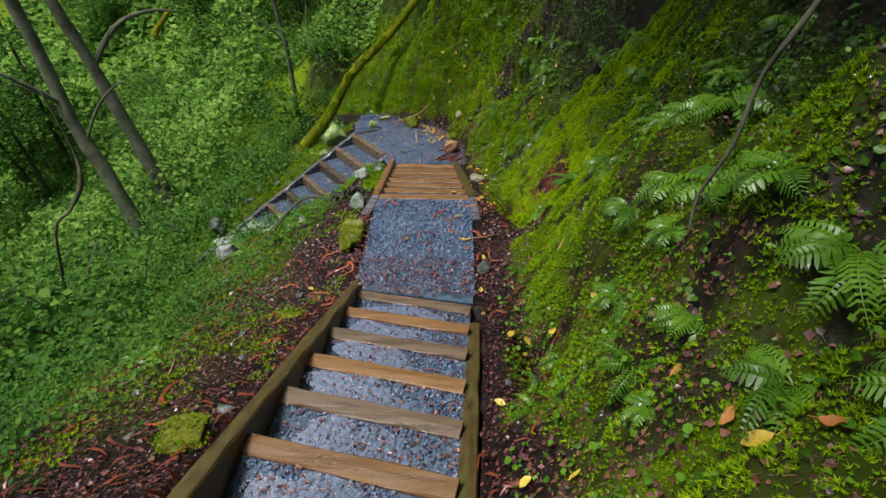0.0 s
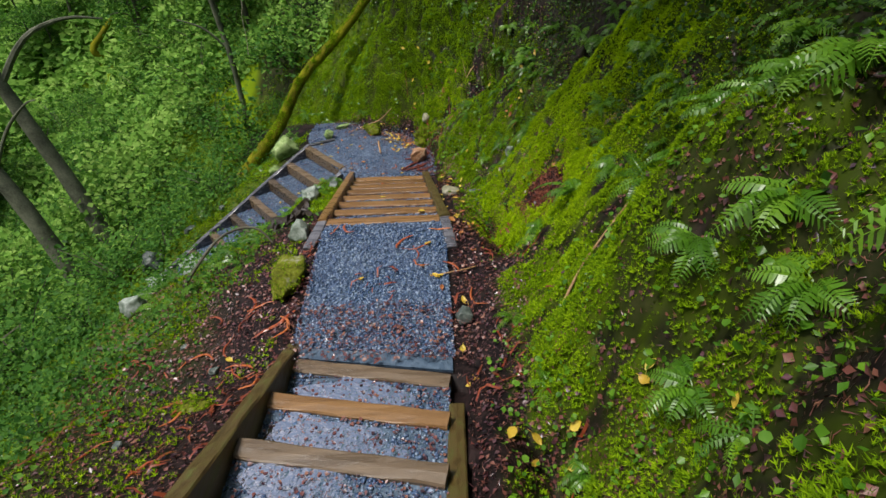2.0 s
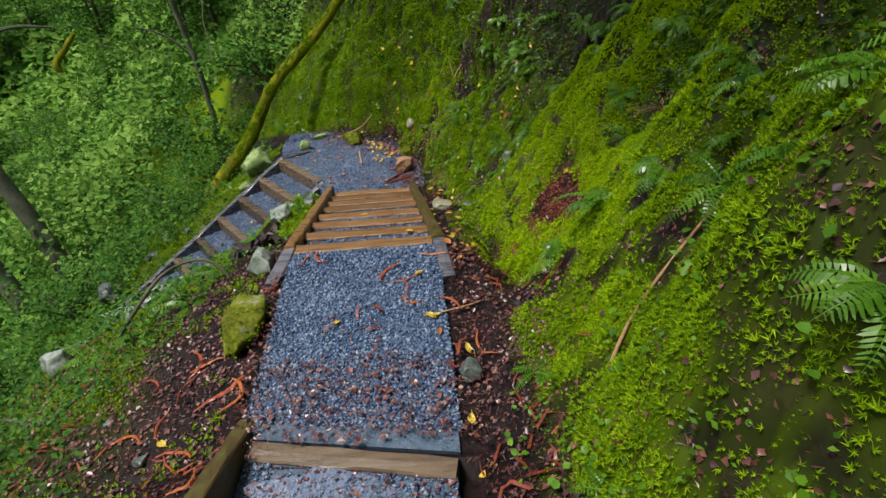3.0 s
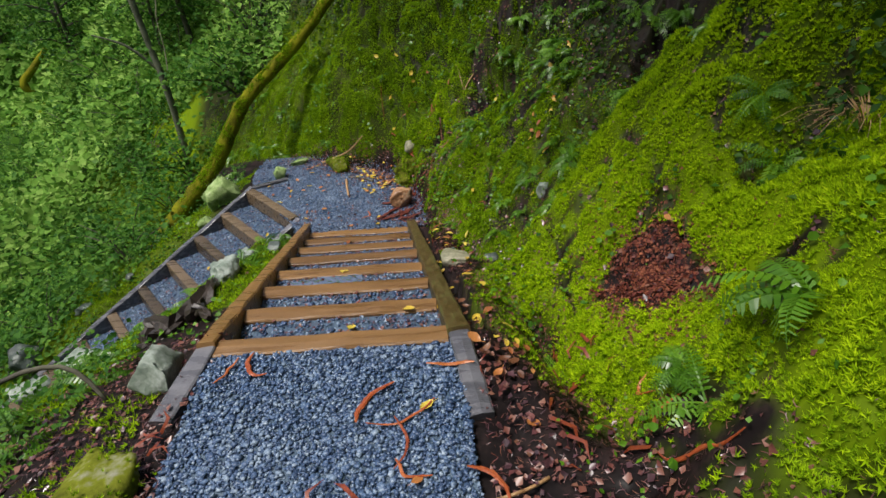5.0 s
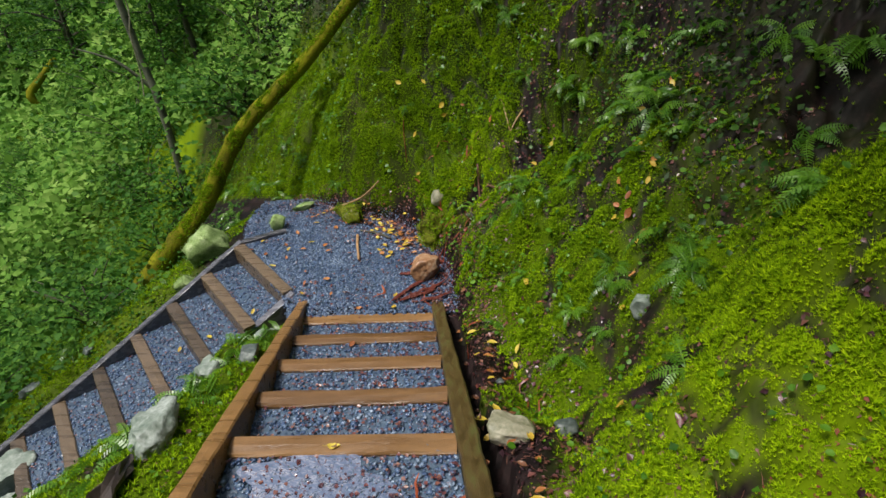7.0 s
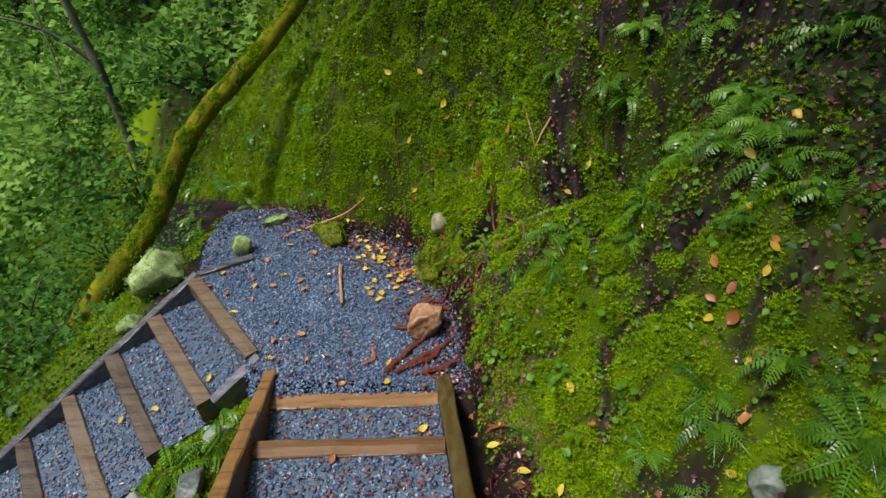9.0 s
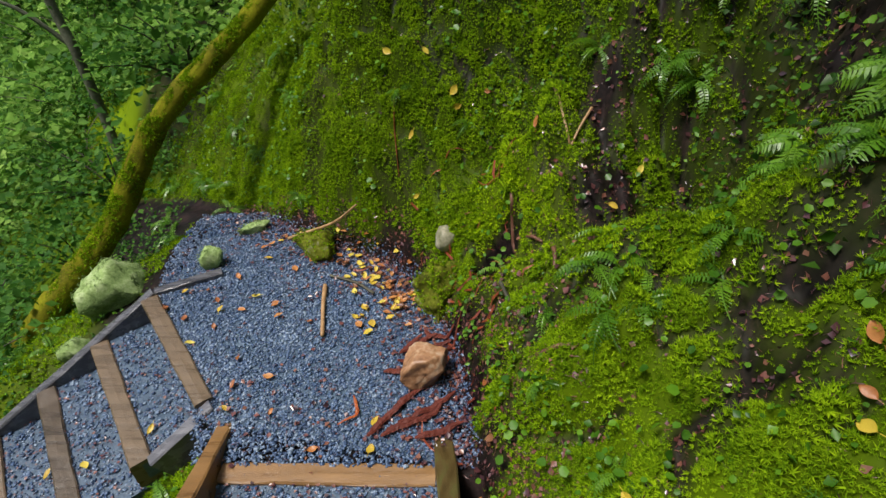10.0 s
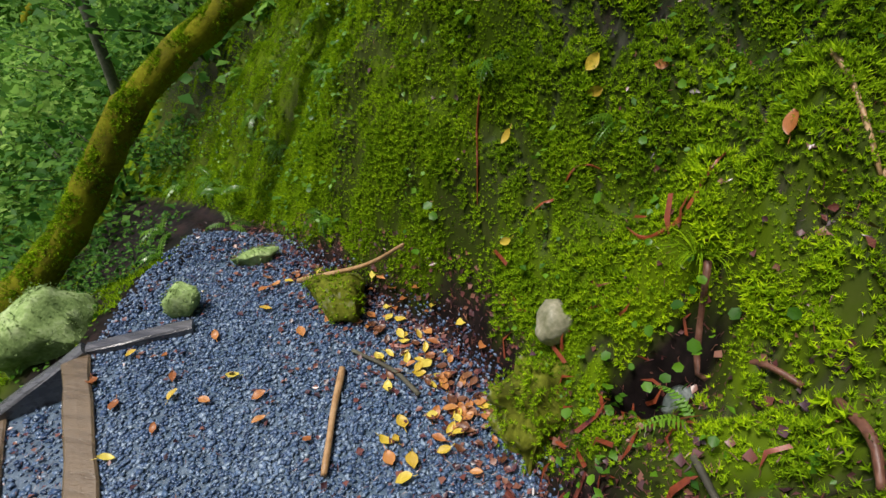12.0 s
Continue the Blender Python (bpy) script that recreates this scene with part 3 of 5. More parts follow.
def flight(name, label, left, right, tops, materials, seed, wet=(), density=4000):
    """Bars from the lowest to the highest: left and right ends and heights; a gravel bed lies behind each bar."""
    top = empty(name, (0, 0, 0), label, "staircase", kind="structure")
    rng = random.Random(seed)
    n = len(tops)
    for i in range(n):
        l, r = Vector((left[i][0], left[i][1], tops[i])), Vector((right[i][0], right[i][1], tops[i] + rng.uniform(-0.006, 0.006)))
        part("step_board", board(l, r, BAR, BAR_H, seed + i), materials[i % len(materials)], top)
        if i + 1 < n:
            # bed between this bar and the foot of the next higher one
            back = [Vector(left[i + 1]), Vector(right[i + 1])]
            run = (back[0] - Vector(left[i])).normalized()
            q = [Vector(left[i]), Vector(right[i]), back[1], back[0]]
            z0 = tops[i] - 0.02
            part("gravel_bed", slab(q, z0, 0.1), GRIT, top)
            area = (q[1] - q[0]).length * (q[3] - q[0]).length
            if tops[i] > 2.3:
                continue
            gravel_bed("gravel", [tuple(p) for p in q], z0, int(area * density), seed * 50 + i, top)
            if i in wet:
                pd = part("puddle", puddle_bm(q, z0 + 0.014, seed + i), WATER, top, "shallow rain puddle on gravel")
                pd.visible_shadow = False
    return top


def lerp2(a, b, t):
    return (a[0] + (b[0] - a[0]) * t, a[1] + (b[1] - a[1]) * t)


# upper flight, twelve boards, from the landing up past the start of the walk
N1 = 14
L1 = [(0.075 + 0.0165 * i, -4.135 - 0.372 * i) for i in range(N1)]
R1 = [(0.945 + 0.012 * i, -4.27 - 0.372 * i) for i in range(N1)]
Z1 = [0.925 + 0.156 * i for i in range(N1)]
f1 = flight("timber_stairs", "wet timber and gravel steps with rain puddles", L1, R1, Z1, [WOOD_OLD, WOOD], 11, wet=(0, 1, 2, 3, 4, 5, 6, 7))
part("stringer", board((0.035, -3.98, 0.925), (0.035 + 0.0165 * 13, -4.135 - 0.372 * 13, Z1[-1] + 0.07), 0.075, 0.24, 5), WOOD_MOSS, f1, "brown mossy side board")
part("stringer", board((0.985, -4.46, 0.965), (0.985 + 0.012 * 13, -4.27 - 0.372 * 13, Z1[-1] - 0.005), 0.075, 0.22, 6), WOOD_MOSS, f1, "brown mossy side board")

# middle flight, eight boards, between the two landings
N2 = 8
L2 = [(-0.447 + 0.402 * i / 7, -2.687 * i / 7) for i in range(N2)]
R2 = [(0.447 + 0.388 * i / 7, -2.687 * i / 7) for i in range(N2)]
Z2 = [0.004 + 0.966 * i / 7 for i in range(N2)]
f2 = flight("timber_stairs", "wet timber and gravel steps between two gravel landings", L2, R2, Z2, [WOOD], 31, wet=(4,))
part("stringer", board((-0.52, 0.24, 0.0), (-0.075, -2.69, 1.0), 0.075, 0.24, 7), WOOD, f2, "dark brown side board")
part("stringer", board((0.46, 0.22, -0.02), (0.875, -2.69, 1.0), 0.08, 0.24, 8), WOOD_MOSS, f2, "mossy green side board")
part("stringer_end", board((-0.075, -2.69, 0.985), (-0.115, -3.02, 0.955), 0.075, 0.12, 9), WOOD_GREY, f2, "wet grey board end")
part("stringer_end", board((0.875, -2.69, 0.985), (0.935, -3.07, 0.955), 0.08, 0.12, 10), WOOD_GREY, f2, "wet grey board end")

# lower flight, turning back down the slope
N3 = 10
STEP3 = 0.333
f3z = [0.02 - 0.15 * i for i in range(N3)][::-1]
def f3_at(u, v):
    return (F3_TOP.x + F3_DIR.x * u + F3_SIDE.x * v, F3_TOP.y + F3_DIR.y * u + F3_SIDE.y * v)
L3 = [f3_at(STEP3 * i, -0.5) for i in range(N3)][::-1]
R3 = [f3_at(STEP3 * i, 0.52) for i in range(N3)][::-1]
f3 = flight("timber_stairs", "wet timber and gravel steps going down the slope", L3, R3, f3z, [WOOD_OLD], 61, density=3000)
a3, b3 = f3_at(-0.03, -0.535), f3_at(STEP3 * 9, -0.535)
part("stringer", board((*a3, 0.04), (*b3, -1.3), 0.07, 0.26, 12), WOOD_GREY, f3, "wet grey side board")
c3, d3 = f3_at(-0.02, 0.555), f3_at(0.3, 0.555)
part("stringer", board((*c3, 0.02), (*d3, -0.11), 0.07, 0.24, 13), WOOD_GREY, f3, "wet grey side board")
edge_board = part("edging_board", board((-1.33, 1.17, 0.03), (-0.98, 1.35, 0.035), 0.06, 0.1, 14), WOOD_GREY)
tagged(edge_board, "wet grey timber edging of the gravel landing", "edging board")

# gravel of the two landings
upper = tagged(part("gravel_landing", slab([(-0.07, -2.66), (0.87, -2.66), (0.96, -4.2), (0.06, -4.08)], (0.957, 0.957, 0.918, 0.92), 0.1), GRIT), "wet blue-grey gravel landing between two flights", "path", kind="structure")
gravel_bed("gravel", [(-0.06, -2.72), (0.87, -2.72), (0.97, -4.1), (0.03, -4.0)], (0.959, 0.922), 18500, 71, upper, (0.005, 0.0095))

# lower landing: loose gravel between the bank and the edge
def lower_gravel():
    rng = np.random.default_rng(72)
    n = 50000
    x, y = rng.uniform(-1.6, 0.7, n), rng.uniform(0.03, 2.1, n)
    z, up, dn, _ = land(x, y)
    ok = (up < 0.0 + 0.05 * rng.random(n)) & (dn < 0.03 * rng.random(n)) & (x > -1.45)
    x, y, z = x[ok], y[ok], z[ok]
    pos = np.column_stack([x, y, np.maximum(z, -0.004) + rng.uniform(-0.002, 0.006, len(x))])
    ob = scatter("gravel", PEBBLES, GRAVEL, pos, np.tile([0, 0, 1.0], (len(x), 1)), rng.uniform(0.0048, 0.0092, len(x)) * rng.choice([0.8, 1, 1.3], len(x)), rng, 0.35)
    return tagged(ob, "wet blue-grey gravel of the lower landing", "gravel", kind="stuff")


lower_gravel()
lower_bed = tagged(part("gravel_landing", slab([(-0.62, 0.25), (0.46, 0.05), (0.42, 1.0), (-1.28, 1.12)], -0.004, 0.1), GRIT), "packed grit under the lower landing", "path", kind="structure")
back_bed = tagged(part("gravel_landing", slab([(-1.27, 1.13), (0.41, 1.01), (-0.35, 1.6), (-1.3, 1.9)], -0.005, 0.1), GRIT), "packed grit at the back of the lower landing", "path", kind="structure")

# ---- moss, herbs, litter and undergrowth ----
BLADES = []
for k in range(4):
    r = np.random.default_rng(200 + k)
    v, t = [], []
    for j in range(6):
        a = 6.283 * j / 6 + r.uniform(-0.4, 0.4)
        c, s, w, h = math.cos(a), math.sin(a), r.uniform(0.16, 0.26), r.uniform(0.3, 1.15)
        out = r.uniform(0.45, 0.8)
        b = len(v)
        v += [(-s * w * 0.6, c * w * 0.6, 0), (s * w * 0.6, -c * w * 0.6, 0), (c * out, s * out, h)]
        t.append((b, b + 1, b + 2))
    BLADES.append((np.array(v), np.array(t)))
LEAVES = []
for w, f in ((0.34, 0.1), (0.46, 0.16), (0.26, -0.08)):
    LEAVES.append((np.array([(0, 0, 0), (-w, 0.45, f), (0, 1, -0.08), (w, 0.45, f)]), np.array([(0, 3, 2), (0, 2, 1)])))
ROUND = [(np.array([(0, 0, 0), (-0.42, 0.3, 0.08), (-0.36, 0.75, 0.1), (0, 1, -0.04), (0.36, 0.75, 0.1), (0.42, 0.3, 0.08)]),
          np.array([(0, 3, 2), (0, 2, 1), (0, 4, 3), (0, 5, 4)]))]
NEEDLES = [(np.array([(-0.04, -0.5, 0.02), (0.04, -0.5, 0), (0.05 + b, 0.05, 0.09), (-0.03 + b, 0.05, 0.08), (0.0, 0.5, 0)]), np.array([(0, 1, 2), (0, 2, 3), (3, 2, 4)])) for b in (0.0, 0.12, -0.16)]


def sample(n, x0, x1, y0, y1, weight, rng):
    """n places in a rectangle by weight(x, y, up, dn), steeper ground taking more."""
    xs, ys = [], []
    got = 0
    for _ in range(60):
        x, y = rng.uniform(x0, x1, n), rng.uniform(y0, y1, n)
        z, up, dn, inside = land(x, y)
        ok = rng.random(n) < 1.2 * weight(x, y, up, dn) * ~inside
        x, y, z = x[ok], y[ok], z[ok]
        h = 0.04
        g = np.hypot(land(x + h, y)[0] - z, land(x, y + h)[0] - z) / h
        ok = rng.random(len(x)) < np.clip(np.sqrt(1 + g * g) / 2.64, 0, 1)
        xs.append(x[ok])
        ys.append(y[ok])
        got += int(ok.sum())
        if got >= n:
            break
    x, y = np.concatenate(xs)[:n], np.concatenate(ys)[:n]
    z, up, dn, _ = land(x, y)
    return np.column_stack([x, y, z]), normals_at(x, y), up, dn


def moss_cover():
    rng = np.random.default_rng(81)
    pos, nrm, up, dn = sample(215000, -3.0, 2.9, -7.3, 4.2, lambda x, y, u, d: (u > 0.02) * (u < 1.9) * np.maximum(mossiness(x, y, u, d), 0.35 * (x < -0.7) * (y > 1.7)) * np.exp(-np.maximum(u - 0.9 - 0.7 * lushness(x, y, u), 0) * 1.6) * (0.6 + 0.4 * lushness(x, y, u) + 0.25 * (y > -0.8)), rng)
    clump = np.clip(0.75 + 1.6 * fbm(pos[:, 0] + pos[:, 2], pos[:, 1], 9, 90, 3), 0.45, 1.7) * (0.7 + 0.5 * cushions(pos[:, 0], pos[:, 1], up))
    lift = nrm * 0.5 + np.array([0, 0, 0.5])
    lush = rng.random(len(pos)) < lushness(pos[:, 0], pos[:, 1], up) * 1.1
    size = rng.uniform(0.012, 0.026, len(pos)) * clump
    at = pos + nrm * (clump * 0.014 - 0.006)[:, None]
    for sel, name, material, label in ((~lush, "moss", MOSS, "green moss covering the bank"), (lush, "feather_moss", MOSS_LUSH, "bright yellow-green feather moss on the bank")):
        tagged(scatter(name, BLADES, material, at[sel], lift[sel], size[sel], rng, 0.35), label, "moss", kind="stuff")


def herbs():
    rng = np.random.default_rng(82)
    def w(x, y, u, d):
        c = step(0.0, 0.18, fbm(x, y, 2.2, 95) + 0.05 + 0.12 * (y < -4.3))
        shade = (y > 1.5) * (u > 0.05) * (u < 2.2) * 0.35 * step(-0.05, 0.15, fbm(x, y, 3, 96)) + (y < -4.0) * (u > 0.05) * (u < 1.6) * 0.4
        wedge = (d > 0.05) * (d < 1.1) * (y > -2.5) * (y < 1.6) * 0.5
        return (u > 0.05) * c * np.exp(-np.maximum(u - 1.4, 0) * 0.8) * (1 - 0.85 * lushness(x, y, u)) + wedge + shade
    pos, nrm, up, dn = sample(14000, -3.2, 3.4, -7.4, 4.4, w, rng)
    lift = nrm * 0.6 + np.array([0, 0, 0.6])
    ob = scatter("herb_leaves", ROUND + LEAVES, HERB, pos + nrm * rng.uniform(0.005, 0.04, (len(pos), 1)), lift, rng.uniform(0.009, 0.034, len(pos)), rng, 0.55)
    big = sample(800, -2.6, 2.9, -6.9, 3.8, lambda x, y, u, d: (u > 0.04) * (u < 1.7) * step(0.06, 0.14, fbm(x, y, 4.2, 99)) * np.where(y > -0.8, 1.0, 0.35), rng)
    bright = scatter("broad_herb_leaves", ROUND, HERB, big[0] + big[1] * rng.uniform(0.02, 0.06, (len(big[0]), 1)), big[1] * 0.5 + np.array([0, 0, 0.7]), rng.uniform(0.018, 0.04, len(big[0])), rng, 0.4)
    tagged(bright, "broad glossy bright-green herb leaves in the moss", "plant", kind="stuff")
    return tagged(ob, "small round green herb leaves on the bank", "plant", kind="stuff")


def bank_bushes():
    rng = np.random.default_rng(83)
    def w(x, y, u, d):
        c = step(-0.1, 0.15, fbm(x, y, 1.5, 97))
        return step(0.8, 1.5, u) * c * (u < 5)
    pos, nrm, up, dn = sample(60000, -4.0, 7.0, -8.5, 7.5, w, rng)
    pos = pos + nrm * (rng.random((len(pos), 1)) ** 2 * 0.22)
    ob = scatter("bank_foliage", LEAVES, LEAF_SHADED, pos, nrm * 0.5 + np.array([0, 0, 0.5]), rng.uniform(0.018, 0.045, len(pos)), rng, 0.6)
    return tagged(ob, "small-leaved plants over the upper bank, shade put into their dark green", "plant", kind="stuff")


def litter():
    rng = np.random.default_rng(84)
    def w(x, y, u, d):
        right = (u > -0.12) * (u < np.where(y > 0.9, 0.1, 0.5)) * np.exp(-np.maximum(u - 0.15, 0) * 6) + (u > 0.1) * (u < 1.6) * np.where(y < -4.2, 0.4, 0.05) * step(-0.1, 0.12, fbm(x, y, 3, 131)) + 0.3 * (u > 0.1) * (u < 1.5) * (1 - mossiness(x, y, u, d)) * (y > -6.8) * ((y < 0.8) | (x > 0.7))
        left = 1.8 * (d > -0.1) * (d < 1.9) * np.exp(-np.maximum(d - 1.1, 0) * 2.0) * (y < -2.3)
        back = (y > 0.05) * (u > -0.5) * (u < 0.1) * 0.6 * step(-0.5, -0.05, u) + (y > -0.1) * (y < 0.35) * (x > -0.9) * (u < 0) * 0.08
        back = back + (y > -2.2) * (y < 0.3) * (d > 0.02) * (d < 0.9) * 0.12
        end = (y < -3.65) * (y > -4.15) * (u < 0) * (d < 0) * step(-3.5, -3.85, y) * 1.0
        back = back + (y > 0.02) * (u < 0) * (d < 0) * 0.12 * step(-0.1, 0.1, fbm(x, y, 2.5, 181))
        return np.clip(right + left + back + end, 0, 1)
    pos, nrm, up, dn = sample(90000, -2.2, 2.7, -7.4, 2.2, w, rng)
    lvl = np.where((up < 0) & (dn < 0) & (pos[:, 1] > -4.2) & (pos[:, 1] < -2.6), 0.951, pos[:, 2])
    lvl = np.where((up < 0) & (dn < 0) & (pos[:, 1] > 0.02), 0.004, lvl)
    pos[:, 2] = lvl + rng.uniform(0.001, 0.012, len(pos))
    ob = scatter("leaf_litter", LEAVES[:2] + NEEDLES + NEEDLES[:1], LITTER, pos, nrm, rng.uniform(0.01, 0.032, len(pos)), rng, 0.3)
    return tagged(ob, "brown wet leaf litter and twigs beside the path", "leaf litter", kind="stuff")


def step_litter():
    """Brown flecks lying on the gravel of the steps and landings."""
    rng = np.random.default_rng(85)
    P = []
    for left, right, tops, per in ((L1, R1, Z1, 600), (L2, R2, Z2, 620), (L3, R3, f3z, 260)):
        for i in range(len(tops) - 1):
            s, t = rng.random(per) ** 0.8, 0.12 + 0.76 * rng.random(per)
            a = np.array(left[i])[None] * (1 - s)[:, None] + np.array(right[i])[None] * s[:, None]
            b = np.array(left[i + 1])[None] * (1 - s)[:, None] + np.array(right[i + 1])[None] * s[:, None]
            P.append(np.column_stack([a * (1 - t)[:, None] + b * t[:, None], np.full(per, tops[i] - 0.005)]))
    P = np.concatenate(P)
    ob = scatter("leaf_flecks", LEAVES[:2] + NEEDLES, LITTER, P, np.tile([0, 0, 1.0], (len(P), 1)), rng.uniform(0.008, 0.024, len(P)), rng, 0.15)
    return tagged(ob, "brown leaf flecks on the wet steps", "leaf litter", kind="stuff")


def bark_fragments():
    """Curled shreds of red bark strewn beside the steps."""
    rng = np.random.default_rng(92)
    def w(x, y, u, d):
        left = (d > -0.08) * (d < 1.5) * (y < -2.5)
        right = (u > -0.15) * (u < 0.4) * 0.6
        end = (y < -3.3) * (y > -4.15) * (u < 0) * (d < 0) * 0.7
        return np.clip(left + right + end, 0, 1) * step(-0.1, 0.1, fbm(x, y, 1.8, 161))
    pos, nrm, up, dn = sample(620, -1.8, 1.9, -7.2, 1.4, w, rng)
    pos[:, 2] = np.where((up < 0) & (dn < 0) & (pos[:, 1] > -4.2) & (pos[:, 1] < -2.6), 0.951, pos[:, 2]) + rng.uniform(0.006, 0.018, len(pos))
    size = rng.uniform(0.04, 0.13, (len(pos), 1)) * np.array([[1.5, 1.0, 1.6]])
    ob = scatter("bark_fragments", NEEDLES, BARKSTRIP, pos, nrm, size, rng, 0.25)
    return tagged(ob, "shreds of wet red bark beside the path", "bark", kind="stuff")


def undergrowth():
    rng = np.random.default_rng(86)
    def w(x, y, u, d):
        c = step(-0.14, 0.08, fbm(x, y, 0.9, 101) + 0.4 * fbm(x, y, 4, 102))
        near = step(0.45, 1.2, d + 0.5 * fbm(x, y, 2, 103)) + (y > -0.6) * step(0.15, 0.5, d) * 0.6
        near = near + (x < -1.9) * (y > 2.0) + (x < -3.4) + 0.6 * (y > -3.6) * (y < -2.2) * step(0.3, 0.55, d)
        return np.clip(near, 0, 1) * c * ((d < 11) | (x < -3.4))
    pos, nrm, up, dn = sample(125000, -11, 0.5, -8.0, 9, w, rng)
    bushy = np.clip(0.3 + 1.5 * fbm(pos[:, 0], pos[:, 1], 1.4, 105), 0.04, 0.9) * np.clip(dn * 0.45, 0.1, 1.3)
    # low plants beside the lower flight
    u3 = (pos[:, 0] - F3_TOP.x) * F3_DIR.x + (pos[:, 1] - F3_TOP.y) * F3_DIR.y
    v3 = (pos[:, 0] - F3_TOP.x) * F3_SIDE.x + (pos[:, 1] - F3_TOP.y) * F3_SIDE.y
    bushy = np.where((u3 < 3.4) & (v3 > -1.0) & (v3 < 1.6), np.minimum(bushy, 0.12), bushy)
    pos[:, 2] += rng.random(len(pos)) ** 1.3 * bushy
    size = rng.uniform(0.018, 0.042, len(pos)) * np.clip(0.8 + dn * 0.2, 0.9, 2.4)
    ob = scatter("undergrowth", LEAVES, BUSH, pos, np.tile([0.1, -0.25, 1.0], (len(pos), 1)), size, rng, 0.5)
    return tagged(ob, "dense light-green undergrowth of small leaves", "undergrowth", kind="stuff")


def far_woods():
    """Leafy cover of the far slopes round the valley."""
    rng = np.random.default_rng(87)
    def w(x, y, u, d):
        c = 0.5 + 0.5 * step(-0.2, 0.1, fbm(x, y, 0.35, 111))
        return c * (((d > 3.6) & (d < 30)) | ((u > 0.9) & (x < -1.3) & (u < 14)) | (x < -4.6))
    pos, nrm, up, dn = sample(120000, -20, -0.5, -6, 17, w, rng)
    tall = np.clip(0.6 + 4.0 * fbm(pos[:, 0], pos[:, 1], 0.5, 115), 0.1, 3.2)
    pos[:, 2] += rng.random(len(pos)) ** 0.8 * tall
    far = np.hypot(pos[:, 0], pos[:, 1] + 3)
    ob = scatter("far_foliage", LEAVES, FAR_LEAF_HAZED, pos, np.tile([0.2, -0.3, 1.0], (len(pos), 1)), rng.uniform(0.1, 0.19, len(pos)) * np.clip(far / 10, 0.8, 2.5), rng, 0.6)
    return tagged(ob, "green bush on the far valley side, haze put into its pale colour", "woods", kind="stuff")


moss_cover()
herbs()
bank_bushes()
litter()
step_litter()
bark_fragments()
undergrowth()
far_woods()

# ---- trees ----
leaning = empty("tree", (-2.26, 1.62, spot(-2.26, 1.62)), "leaning mossy yellow-green tree trunk beside the landing", "tree")
def rel(o, pts):
    return [Vector(p) - o.location for p in pts]
part("trunk", tube(rel(leaning, [(-2.75, 1.15, -0.85), (-2.5, 1.36, -0.5), (-2.2, 1.62, -0.17), (-1.95, 1.84, 0.1), (-1.78, 1.99, 0.38), (-1.61, 2.15, 0.65), (-1.4, 2.33, 0.86), (-1.2, 2.5, 1.02), (-0.95, 2.72, 1.23), (-0.45, 3.12, 1.75), (0.1, 3.5, 2.4), (0.6, 3.9, 3.2)]),
     [0.13, 0.11, 0.095, 0.085, 0.08, 0.078, 0.076, 0.074, 0.07, 0.066, 0.06, 0.05], 3, 12, 0.2), MOSSBARK, leaning, smooth=True)


def sapling(name_label, height, seed, leaves, spread):
    """A thin forest tree: tapered trunk, limbs and a loose crown of small leaves."""
    rng = np.random.default_rng(seed)
    top = empty("tree", (0, 0, 0), name_label, "tree", "young trees in the valley")
    lean = rng.uniform(-0.12, 0.12, 2) * height
    trunk = [(lean[0] * max(h / height, 0) ** 1.5, lean[1] * max(h / height, 0) ** 1.5, h) for h in np.linspace(-0.4, height, 6)]
    part("trunk", tube(trunk, [0.02 * height * (1 - 0.16 * i) for i in range(6)], seed, 8), BARK, top, smooth=True)
    centres = []
    for i in range(8):
        h = height * rng.uniform(0.3, 0.95)
        a = rng.uniform(0, 6.283)
        r = spread * rng.uniform(0.5, 1.0) * (1.15 - h / height * 0.5)
        base = np.array([lean[0] * (h / height) ** 1.5, lean[1] * (h / height) ** 1.5, h])
        tip = base + np.array([math.cos(a) * r, math.sin(a) * r, rng.uniform(-0.1, 0.35) * r])
        mid = (base + tip) / 2 + np.array([0, 0, 0.12 * r])
        part("limb", tube([base, mid, tip], [0.008 * height, 0.005 * height, 0.002 * height], seed + i, 5), BARK, top)
        centres += [base * 0.55 + tip * 0.45, tip, tip * 0.8 + base * 0.2]
    centres = np.array(centres)
    pick = rng.integers(0, len(centres), leaves)
    pos = centres[pick] + rng.normal(0, 1, (leaves, 3)) * np.array([0.2, 0.2, 0.1]) * spread
    ob = scatter("crown", LEAVES, BUSH, pos, np.tile([0, 0, 1.0], (leaves, 1)), rng.uniform(0.055, 0.1, leaves) * (0.6 + 0.14 * height), rng, 0.55)
    ob.parent = top
    return top


